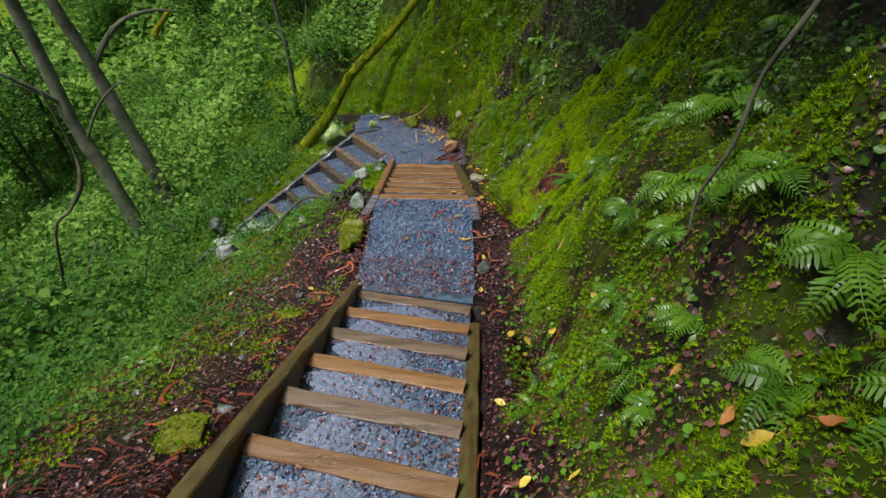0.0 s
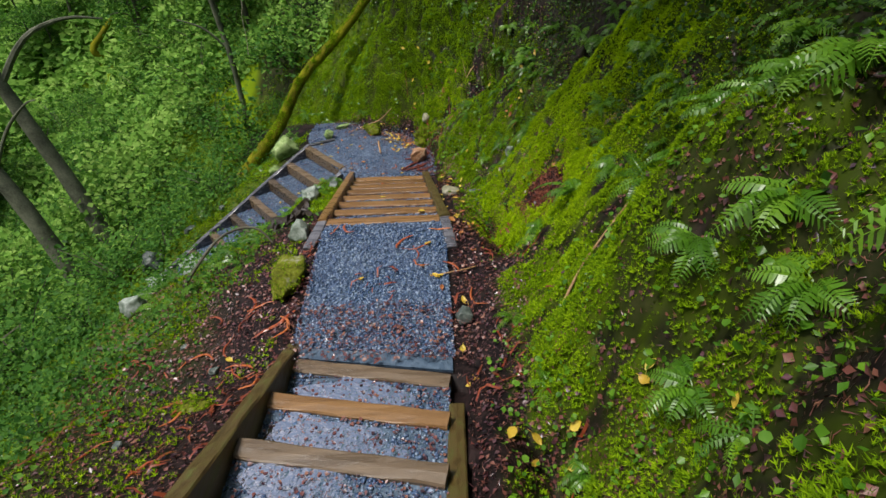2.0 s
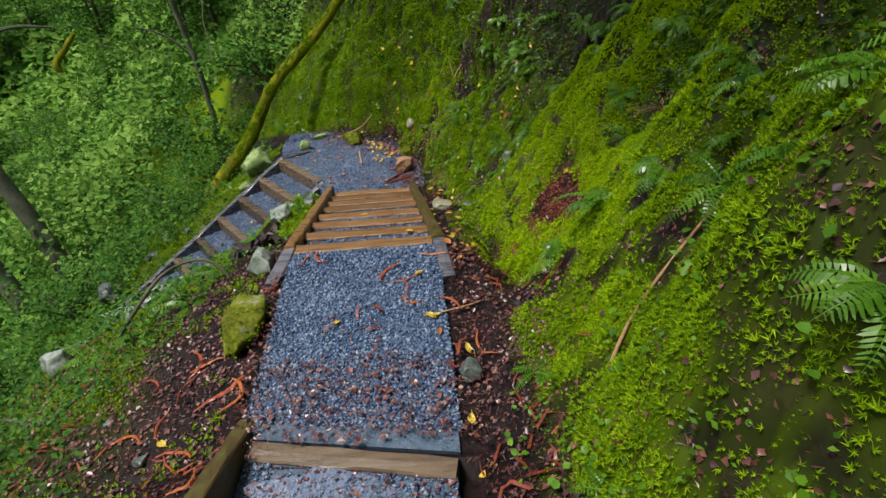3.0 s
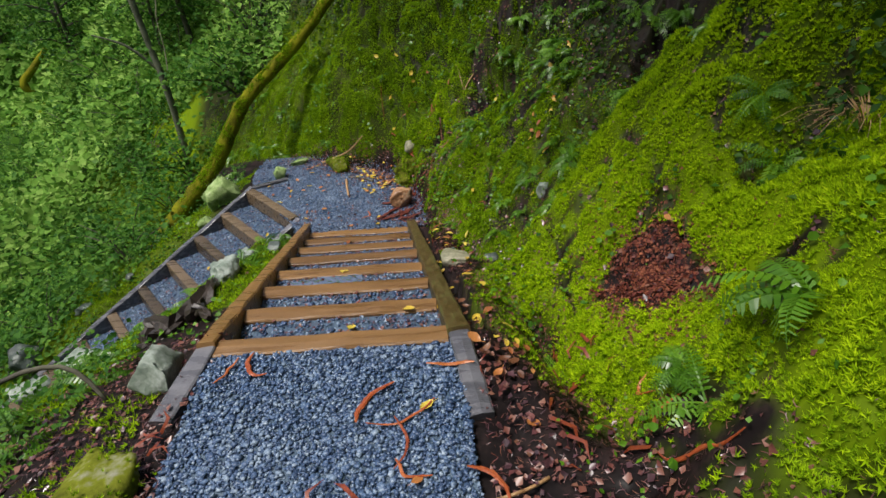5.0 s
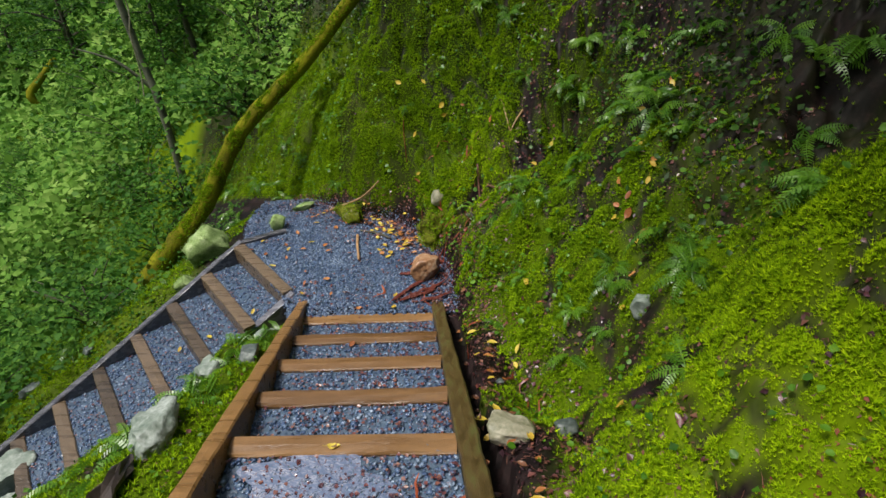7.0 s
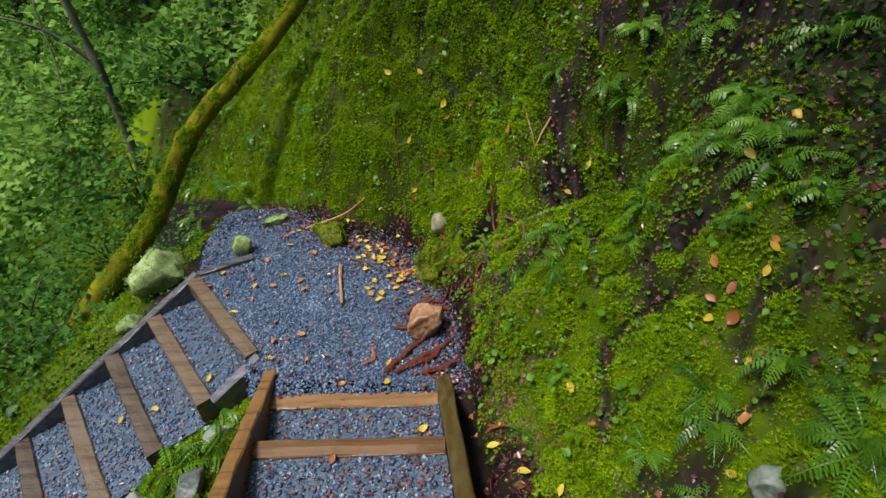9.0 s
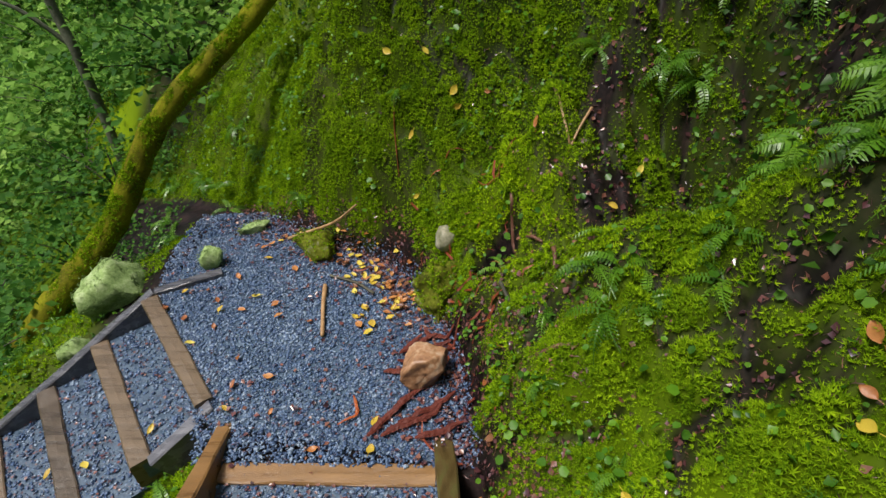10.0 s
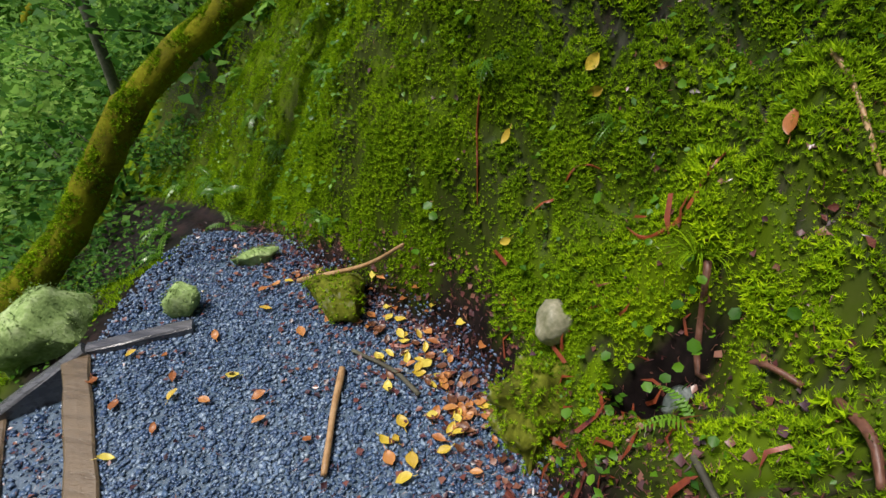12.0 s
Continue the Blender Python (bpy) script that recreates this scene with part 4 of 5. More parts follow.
def place_saplings():
    rng = random.Random(5)
    kinds = [sapling("slender young tree with small light-green leaves", 3.2, 301, 2000, 1.1), sapling("bushy young tree with dense green leaves", 2.2, 302, 2200, 1.0),
             sapling("tall thin tree with a sparse leafy crown", 4.6, 303, 2200, 1.5)]
    used = [False, False, False]
    spots = []
    while len(spots) < 46:
        x, y = rng.uniform(-16, -2.9), rng.uniform(-7, 13)
        z, up, dn, inside = land(np.array([x]), np.array([y]))
        d, u = float(dn[0]), float(up[0])
        if not (d > 2.6 or (u > 1.2 and x < -2.9)):
            continue
        # keep the view over the lower flight open
        if y < 2.2 and x > -4.3 - 0.25 * (y + 3):
            continue
        if any((x - a) ** 2 + (y - b) ** 2 < 0.6 for a, b, _ in spots):
            continue
        spots.append((x, y, float(z[0])))
    for i, (x, y, z) in enumerate(spots):
        k = i % 3
        m = pose(x, y, z - 0.05, rng.uniform(-5, 5), rng.uniform(-5, 5), rng.uniform(0, 360)) @ Matrix.Scale(rng.uniform(0.75, 1.25), 4)
        if used[k]:
            copy_thing(kinds[k], m)
        else:
            kinds[k].matrix_basis = m
            used[k] = True


place_saplings()


def bush(label, seed, leaves, width, height):
    """A low leafy shrub: a few stems and an uneven mass of small leaves."""
    rng = np.random.default_rng(seed)
    top = empty("bush", (0, 0, 0), label, "bush", "bushes on the slope")
    centres = []
    for i in range(9):
        a, r = rng.uniform(0, 6.283), width * rng.uniform(0.15, 0.5)
        tip = np.array([math.cos(a) * r, math.sin(a) * r, height * rng.uniform(0.35, 1.0)])
        part("stem", tube([(0, 0, -0.1), tip * np.array([0.4, 0.4, 0.6]), tip], [0.012, 0.008, 0.003], seed + i, 3), BARK, top)
        centres += [tip, tip * 0.75, tip * np.array([0.8, 0.8, 0.45])]
    centres = np.array(centres)
    pick = rng.integers(0, len(centres), leaves)
    pos = centres[pick] + rng.normal(0, 1, (leaves, 3)) * np.array([0.16, 0.16, 0.1]) * width
    pos[:, 2] = np.maximum(pos[:, 2], 0.0)
    ob = scatter("leaves", LEAVES, BUSH, pos, np.tile([0, 0, 1.0], (leaves, 1)), rng.uniform(0.04, 0.078, leaves), rng, 0.55)
    ob.parent = top
    return top


def place_bushes():
    rng = random.Random(8)
    kinds = [bush("dense light-green bush on the slope", 351, 850, 1.0, 0.6), bush("loose green bush with small leaves", 352, 700, 1.3, 0.8), bush("low spreading green shrub", 353, 780, 1.2, 0.4)]
    used = [False] * 3
    spots = []
    for _ in range(9000):
        if len(spots) >= 270:
            break
        x, y = rng.uniform(-12.5, -1.0), rng.uniform(-7.5, 9.5)
        z, up, dn, inside = (v[0] for v in land(np.array([x]), np.array([y])))
        if not (dn > 1.25 or (x < -4.5 and y > -2) or (up > 0.7 and x < -1.7) or (x < -2.4 and y > 2.3)):
            continue
        u = (x - F3_TOP.x) * F3_DIR.x + (y - F3_TOP.y) * F3_DIR.y
        v = (x - F3_TOP.x) * F3_SIDE.x + (y - F3_TOP.y) * F3_SIDE.y
        if u < 3.6 and -1.05 < v < 1.3:
            continue
        if (x + 2.9) ** 2 + (y + 0.6) ** 2 < 0.6 or (-0.8 < x + 2.0 < 0.8 and -1.8 < y < -0.6):
            continue
        near = dn < 2.2 and y < 0
        if any((x - a) ** 2 + (y - b) ** 2 < (0.2 if near else 0.3) for a, b, _, _ in spots):
            continue
        spots.append((x, y, float(z), rng.uniform(0.4, 0.65) if near else rng.uniform(0.6, 1.6)))
    for i, (x, y, z, sc) in enumerate(spots):
        k = i % 3
        m = pose(x, y, z - 0.03, rng.uniform(-8, 8), rng.uniform(-8, 8), rng.uniform(0, 360)) @ Matrix.Scale(sc, 4)
        if used[k]:
            copy_thing(kinds[k], m)
        else:
            kinds[k].matrix_basis = m
            used[k] = True


place_bushes()


def lone_trunk(label, pts, radii, material, seed):
    o = empty("tree", pts[0], label, "tree")
    part("trunk", tube(rel(o, pts), radii, seed, 10, 0.14), material, o, smooth=True)
    return o


oa = lone_trunk("dark leaning tree trunk on the slope", [(-5.3, 1.5, -2.9), (-5.58, 1.67, -1.69), (-5.85, 1.87, -0.92), (-6.18, 2.02, 0.06), (-6.46, 2.11, 1.08), (-6.7, 2.11, 2.04), (-7.2, 2.2, 4.0)], [0.17, 0.14, 0.125, 0.115, 0.105, 0.1, 0.08], GREYBARK_HAZED, 21)
part("limb", tube(rel(oa, [(-6.4, 2.1, 0.9), (-6.0, 2.5, 1.5), (-5.5, 2.9, 1.7), (-5.1, 3.3, 1.6)]), [0.06, 0.045, 0.03, 0.014], 22, 7), GREYBARK_HAZED, oa)
ob_ = lone_trunk("dark tree trunk with patchy moss on the slope", [(-5.6, 0.8, -2.9), (-6.0, 0.98, -1.09), (-6.43, 1.14, 0.05), (-6.66, 1.33, 1.28), (-6.81, 1.39, 2.32), (-7.0, 1.4, 4.0)], [0.16, 0.13, 0.115, 0.105, 0.1, 0.08], GREYBARK_HAZED, 23)
part("limb", tube(rel(ob_, [(-6.5, 1.2, 0.5), (-6.9, 0.8, 1.1), (-7.3, 0.6, 1.4)]), [0.05, 0.035, 0.012], 36, 7), GREYBARK_HAZED, ob_)
part("limb", tube(rel(ob_, [(-6.35, 1.1, -0.2), (-6.0, 1.3, 0.4), (-5.5, 1.3, 0.8), (-5.2, 1.2, 0.9)]), [0.035, 0.025, 0.018, 0.008], 37, 7), GREYBARK_HAZED, ob_)
oc = lone_trunk("mossy bent trunk far down the slope", [(-9.0, 10.6, -3.4), (-9.47, 10.38, -1.14), (-9.87, 10.19, -0.63), (-10.17, 10.01, -0.29), (-9.91, 10.29, 0.11), (-9.58, 10.58, 0.51)], [0.14, 0.12, 0.11, 0.11, 0.09, 0.05], MOSSBARK, 24)
od = lone_trunk("dark mossy tree trunk behind the landing", [(-3.5, 4.2, spot(-3.5, 4.2) - 0.2), (-3.48, 4.21, 0.6), (-3.55, 4.25, 1.24), (-3.7, 4.3, 3.4)], [0.06, 0.05, 0.045, 0.04], GREYBARK_HAZED, 25)
part("limb", tube(rel(od, [(-3.5, 4.22, 0.8), (-3.8, 4.1, 1.2), (-4.2, 4.0, 1.4)]), [0.03, 0.02, 0.008], 38, 7), GREYBARK_HAZED, od)
part("limb", tube(rel(leaning, [(-2.2, 1.62, -0.3), (-2.32, 1.7, -0.42), (-2.4, 1.95, -0.5)]), [0.06, 0.045, 0.02], 39, 8), MOSSBARK, leaning, "mossy root")
ofr = lone_trunk("thin dark sapling stem with a moss clump", [(-3.4, -3.35, -0.2), (-3.19, -3.23, 0.79), (-3.1, -3.05, 0.94), (-3.02, -2.85, 1.16), (-3.04, -2.75, 1.48), (-3.15, -2.7, 2.1)], [0.018, 0.014, 0.014, 0.03, 0.012, 0.008], BARK, 28)


# unseen tall trees, added on top of the bank to shade what lies below
def shade_trees():
    first = sapling("tall broad tree added unseen above the bank for shade", 5.0, 311, 4200, 3.0)
    rng = random.Random(4)
    done = False
    for x, y in [(4.9, -9.5), (4.7, -6.8), (4.8, -4.4), (4.6, -2.0), (4.7, 0.4), (4.9, 2.4), (6.8, -5.5), (6.5, -0.8), (3.9, -5.6), (3.8, -0.6), (3.3, -7.6), (2.7, -6.7)]:
        m = pose(x, y, spot(x, y) - 0.1, 0, -9, rng.uniform(-30, 30)) @ (Matrix.Diagonal((1.3, 1.3, 1.0, 1)) if x > 3 else Matrix.Scale(0.75, 4))
        if done:
            copy_thing(first, m)
        else:
            first.matrix_basis = m
            done = True


shade_trees()
part("vine", tube(rel(leaning, [(0.0, 3.43, 2.3), (-0.9, 2.7, 2.45), (-1.7, 2.1, 2.5), (-2.05, 1.9, 2.3), (-2.07, 1.86, 1.91), (-2.11, 1.83, 1.72), (-2.11, 1.8, 1.44), (-2.13, 1.76, 1.22)]), [0.006] * 8, 31, 5), STONE_PALE, leaning, "thin pale hanging vine")


# ---- stones ----
def surface(x, y):
    """Height of what one would step on at a place: steps, landings or ground."""
    z, up, dn, inside = (v[0] for v in land(np.array([x]), np.array([y])))
    if up <= 0 and dn <= 0:
        if y < -4.2:
            return Z1[min(int((-4.2 - y) / 0.372), N1 - 1)] - 0.008
        if y < -2.69:
            return 0.928 + (y + 4.1) * 0.027
        if y < 0:
            return Z2[min(int(-y / 0.3839), N2 - 1)] - 0.008
        return 0.006
    u = (x - F3_TOP.x) * F3_DIR.x + (y - F3_TOP.y) * F3_DIR.y
    if inside and u > 0:
        return 0.02 - 0.15 * (int(u / STEP3) + 1) - 0.006
    return float(z)


def stone(x, y, size, material, seed, label, sink=0.35, sharp=0.4, turn=0, group="", lift=0.0):
    ob = part("stone", rock_bm(size, seed, sharp, 4 if max(size) > 0.09 else 3), material, None, smooth=True)
    ob.matrix_basis = pose(x, y, surface(x, y) + size[2] * (1 - 2 * sink) + lift, random.Random(seed).uniform(-8, 8), random.Random(seed + 1).uniform(-8, 8), turn)
    if material in (STONE_MOSSY, STONE_GREEN) and max(size) > 0.06:
        rng = np.random.default_rng(seed)
        pts = np.array([v.co for v in ob.data.vertices])
        nrm = np.array([v.normal for v in ob.data.vertices])
        keep = np.where(nrm[:, 2] > -0.1)[0]
        n = int({41: 5000, 51: 60000}.get(seed, 16000) * size[0] * size[1]) + 80
        pick = rng.choice(keep, n)
        if material == STONE_MOSSY:
            tuft = scatter("moss", BLADES, MOSS, pts[pick] + rng.normal(0, 0.012, (n, 3)), nrm[pick] + np.array([0, 0, 0.4]), rng.uniform(0.01, 0.02, n), rng, 0.35)
        else:
            tuft = scatter("lichen", BLADES, STONE_GREEN, pts[pick] + rng.normal(0, 0.01, (n, 3)), nrm[pick], rng.uniform(0.008, 0.014, n), rng, 0.35)
        tuft.parent = ob
    return tagged(ob, label, "stone", group)


stone(-0.17, -3.4, (0.11, 0.24, 0.1), STONE_MOSSY, 41, "flat brown-green mossy stone edging the landing", 0.3, 0.6, 8)
stone(-0.25, -2.76, (0.09, 0.12, 0.1), STONE_LIGHT, 42, "pale grey wet stone beside the stairs", 0.25, 0.4, 20)
stone(-0.56, -1.46, (0.09, 0.18, 0.08), STONE_LIGHT, 43, "pale lichen-spotted stone between the two flights", 0.5, 0.9, 12)
stone(-0.62, -0.28, (0.06, 0.09, 0.05), STONE_LIGHT, 101, "pale stone in the moss between the two flights", 0.35, 0.7, -30)
stone(-0.72, -0.75, (0.07, 0.1, 0.06), STONE_LIGHT, 102, "rough pale stone in the moss between the two flights", 0.35, 0.8, 15)
stone(-0.55, -0.62, (0.07, 0.1, 0.06), STONE_GREY, 44, "small grey stone among ferns", 0.3)
stone(-1.76, 1.36, (0.23, 0.2, 0.2), STONE_GREEN, 46, "large pale green lichen-covered boulder", 0.25, 0.5, 15)
stone(-1.86, 0.98, (0.1, 0.08, 0.08), STONE_GREEN, 46, "small pale green stone behind the side board", 0.3)
stone(-1.09, 1.45, (0.075, 0.065, 0.075), STONE_GREEN, 47, "small bright green lichen stone", 0.15)
stone(-0.95, 1.86, (0.11, 0.06, 0.045), STONE_GREEN, 48, "flat pale green stone at the back of the landing", 0.3, 0.4, 15)
stone(-0.43, 1.56, (0.13, 0.1, 0.1), STONE_MOSSY, 49, "mossy stone at the back of the gravel landing", 0.2, 0.5, -20)
stone(0.37, 0.5, (0.13, 0.1, 0.095), STONE_TAN, 50, "orange-tan pointed stone at the foot of the bank", 0.12, 0.5, 25)
stone(0.43, 1.06, (0.15, 0.13, 0.18), STONE_MOSSY, 51, "rugged mossy outcrop at the foot of the bank", 0.5, 1.7, 35)
stone(0.46, 1.17, (0.08, 0.065, 0.06), STONE_PALE, 52, "pinkish-grey stone set in the moss", 0.3, 0.9, 40, lift=-0.02)
stone(0.68, 0.92, (0.06, 0.05, 0.045), STONE_GREY, 53, "small grey stone in a hollow of the bank", 0.3)
stone(0.78, 0.93, (0.05, 0.045, 0.04), STONE_GREY, 54, "small grey stone in a hollow of the bank", 0.3)
stone(0.87, -1.5, (0.11, 0.065, 0.05), STONE_PALE, 55, "pale tan stone beside the stairs", 0.25, 0.4, -15)
stone(1.02, -3.8, (0.06, 0.055, 0.045), STONE_GREY, 56, "rounded grey stone at the landing edge", 0.25)
stone(1.49, -0.95, (0.06, 0.045, 0.07), STONE_LIGHT, 103, "pale blue-grey stone low on the bank", 0.25, 0.7, 20)
stone(1.09, -1.45, (0.05, 0.04, 0.03), STONE_GREY, 57, "small blue-grey stone in leaf litter", 0.3)
for i, (x, y, r) in enumerate([(-3.1, -0.6, 0.22), (-2.75, -0.45, 0.2), (-3.45, -0.25, 0.2), (-2.5, -0.8, 0.16), (-1.55, -3.1, 0.13), (-2.3, -1.35, 0.2), (-2.05, -2.2, 0.15), (-1.3, -2.6, 0.1)]):
    stone(x, y, (r, r * 0.8, r * 0.75), STONE_GREY if i % 3 == 2 else STONE_LIGHT, 60 + i, "weathered grey-green stone on the slope", 0.32, 0.5, i * 50, "stones on the slope")
for i, (x, y, r) in enumerate([(-0.08, -5.74, 0.045), (-0.73, -3.84, 0.03), (-0.4, -4.12, 0.035), (-0.6, -4.7, 0.035), (-0.3, -5.2, 0.025), (-0.75, -5.5, 0.03), (-0.45, -5.9, 0.03), (1.2, -5.4, 0.022), (1.15, -6.0, 0.025), (0.95, -2.3, 0.03), (0.85, -1.0, 0.025), (-3.05, 0.25, 0.09), (-2.6, 0.5, 0.06)]):
    stone(x, y, (r, r * 0.75, r * 0.5), STONE_GREY, 80 + i, "small wet grey stone in leaf litter", 0.3, 0.5, i * 37, "small stones")
stone(-0.13, -5.97, (0.11, 0.09, 0.06), STONE_MOSSY, 98, "cushion of moss over a low stone", 0.3, 0.3)
stone(-0.35, -4.45, (0.09, 0.05, 0.03), STONE_MOSSY, 99, "low moss-covered stone in leaf litter", 0.3, 0.3)


# ---- ferns ----
def frond_bm(length, pairs, pinna, width, seed):
    """A pinnate frond that arches out along +x and droops."""
    rng = random.Random(seed)
    V, F = [], []
    side = rng.uniform(-0.15, 0.15)
    def mid(s):
        return Vector((length * s * (1 - 0.12 * s), side * length * s * s, length * (0.55 * s - 0.75 * s * s)))
    n = pairs
    for i in range(n):
        s0, s1 = i / n, (i + 1) / n
        a, b = mid(s0), mid(s1)
        w = 0.004 * (1 - s0) + 0.001
        k = len(V)
        V += [a + Vector((0, w, 0)), a - Vector((0, w, 0)), b - Vector((0, w * 0.9, 0)), b + Vector((0, w * 0.9, 0))]
        F.append((k, k + 1, k + 2, k + 3))
        if s0 < 0.1:
            continue
        size = pinna * math.sin(math.pi * min(1, 0.22 + 0.8 * s0)) ** 0.8 * rng.uniform(0.88, 1.1)
        t = (b - a).normalized()
        for d in (1, -1):
            out = (Vector((0, d, 0)) + t * rng.uniform(0.25, 0.5)).normalized()
            droop = Vector((0, 0, -1)) * rng.uniform(0.15, 0.45)
            pw = t * width * size / pinna
            p0 = a
            p1 = a + out * size * 0.35 + Vector((0, 0, 0.012)) + droop * size * 0.1
            p2 = a + out * size * 0.75 + droop * size * 0.4
            p3 = a + out * size + droop * size * 0.75
            k = len(V)
            V += [p0 - pw * 0.25, p0 + pw * 0.3, p1 + pw * 0.55, p2 + pw * 0.42, p3, p2 - pw * 0.42, p1 - pw * 0.5]
            F += [(k, k + 1, k + 2, k + 6), (k + 6, k + 2, k + 3, k + 5), (k + 5, k + 3, k + 4)]
    bm = bmesh.new()
    vs = [bm.verts.new(v) for v in V]
    for f in F:
        bm.faces.new([vs[i] for i in f])
    return bm


def fern(label, length, fronds, pairs, pinna, width, seed, fan=360):
    rng = random.Random(seed)
    top = empty("fern", (0, 0, 0), label, "fern", "ferns on the bank")
    for i in range(fronds):
        f = part("frond", frond_bm(length * rng.uniform(0.75, 1.1), pairs, pinna * rng.uniform(0.85, 1.1), width, seed * 20 + i), FERN, top)
        f.matrix_basis = pose(0, 0, 0, rng.uniform(-20, 20), rng.uniform(-32, 8), -90 + fan * ((i + 0.5) / fronds - 0.5) + rng.uniform(-15, 15))
    return top


FERN_BIG = fern("large glossy green fern with drooping fronds", 0.5, 7, 16, 0.1, 0.024, 401, 220)
FERN_MID = fern("green fern with arching fronds", 0.32, 6, 16, 0.05, 0.013, 402, 260)
FERN_LOW = fern("small bright green fern", 0.2, 5, 14, 0.03, 0.009, 403, 300)
fern_used = {}


def put_fern(kind, x, y, size, spin):
    """Local -y of the fern faces down the slope."""
    n = Vector(normals_at(np.array([x]), np.array([y]))[0])
    down = Vector((n.x, n.y, 0))
    yaw = math.degrees(math.atan2(down.x, -down.y)) if down.length > 0.05 else 0
    tilt = min(38, math.degrees(math.acos(max(-1, min(1, n.z)))) * 0.55)
    m = pose(x, y, surface(x, y) - 0.005, 0, 0, yaw + spin) @ pose(0, 0, 0, tilt, 0, 0) @ Matrix.Scale(size, 4)
    if kind.name in fern_used:
        return copy_thing(kind, m)
    kind.matrix_basis = m
    fern_used[kind.name] = True
    return kind


for i, (x, y, s) in enumerate([(1.75, -3.2, 0.75), (1.55, -3.05, 0.6), (1.9, -3.45, 0.8), (1.72, -5.1, 0.75), (1.75, -5.85, 0.7), (1.6, -6.1, 0.5), (1.85, -6.25, 0.9), (1.5, -5.0, 0.6), (1.8, -4.75, 0.8), (1.68, 0.1, 0.8), (1.83, 0.2, 0.9), (1.86, -0.3, 0.8), (2.3, -4.65, 1.0), (2.05, -4.63, 0.9), (1.91, -5.49, 1.1), (1.95, -5.75, 1.0), (2.0, -6.05, 1.0), (1.95, -6.5, 0.9), (2.07, -4.24, 0.95), (2.15, -4.7, 1.1), (1.95, -4.9, 1.0), (1.9, -5.15, 0.8), (2.54, -3.76, 0.9), (2.87, -3.6, 1.0), (2.6, -5.2, 1.2), (2.75, -5.7, 1.1), (1.75, -0.0, 0.8), (1.7, 0.42, 0.85), (1.8, 0.25, 0.95), (2.5, -4.3, 1.0), (2.9, -4.7, 1.2), (1.54, 0.5, 0.7)]):
    put_fern(FERN_BIG, x, y, s * 0.85, (i * 37) % 50 - 25)
for i, (x, y, s) in enumerate([(1.64, -0.69, 0.8), (1.45, -0.63, 0.75), (1.25, -0.71, 0.6), (1.7, -0.9, 0.8), (1.56, 1.05, 0.9), (1.47, 1.1, 0.8), (-2.75, 1.05, 1.2), (-2.95, 0.75, 1.2), (-3.2, 1.2, 1.3), (-2.9, 1.6, 1.2), (-3.4, 0.6, 1.2), (1.93, -4.23, 1.0), (1.87, -4.0, 0.9), (1.6, -5.9, 0.8), (1.55, 0.45, 1.0), (1.66, -1.0, 0.9), (1.76, -0.1, 1.0), (1.38, -0.89, 0.7), (1.45, -1.55, 0.7), (1.52, 0.8, 0.9), (1.45, -0.72, 0.9), (1.53, -3.22, 0.9), (1.68, -0.96, 0.8), (1.4, 0.8, 0.8), (1.2, 1.3, 0.7), (1.75, -5.35, 0.8), (1.5, -6.4, 0.8), (2.2, -3.4, 0.8), (1.9, 0.9, 1.0), (2.1, 0.3, 1.2), (2.3, -0.4, 1.2), (1.9, 1.4, 1.0), (0.9, 1.9, 0.8), (-2.4, 1.1, 0.9), (-2.8, 1.4, 1.0), (-2.6, 0.7, 0.8), (-3.1, 0.9, 1.1), (-1.9, 2.3, 0.9), (-1.5, 2.5, 0.8), (-1.1, 2.6, 0.7), (-1.35, 2.9, 0.9), (-0.9, 3.0, 0.8), (-1.8, 2.9, 1.0), (-2.1, 2.6, 0.9), (-1.6, 3.3, 1.0), (-0.7, 2.5, 0.6), (-2.3, 3.2, 1.0)]):
    put_fern(FERN_MID, x, y, s, (i * 53) % 80 - 40)
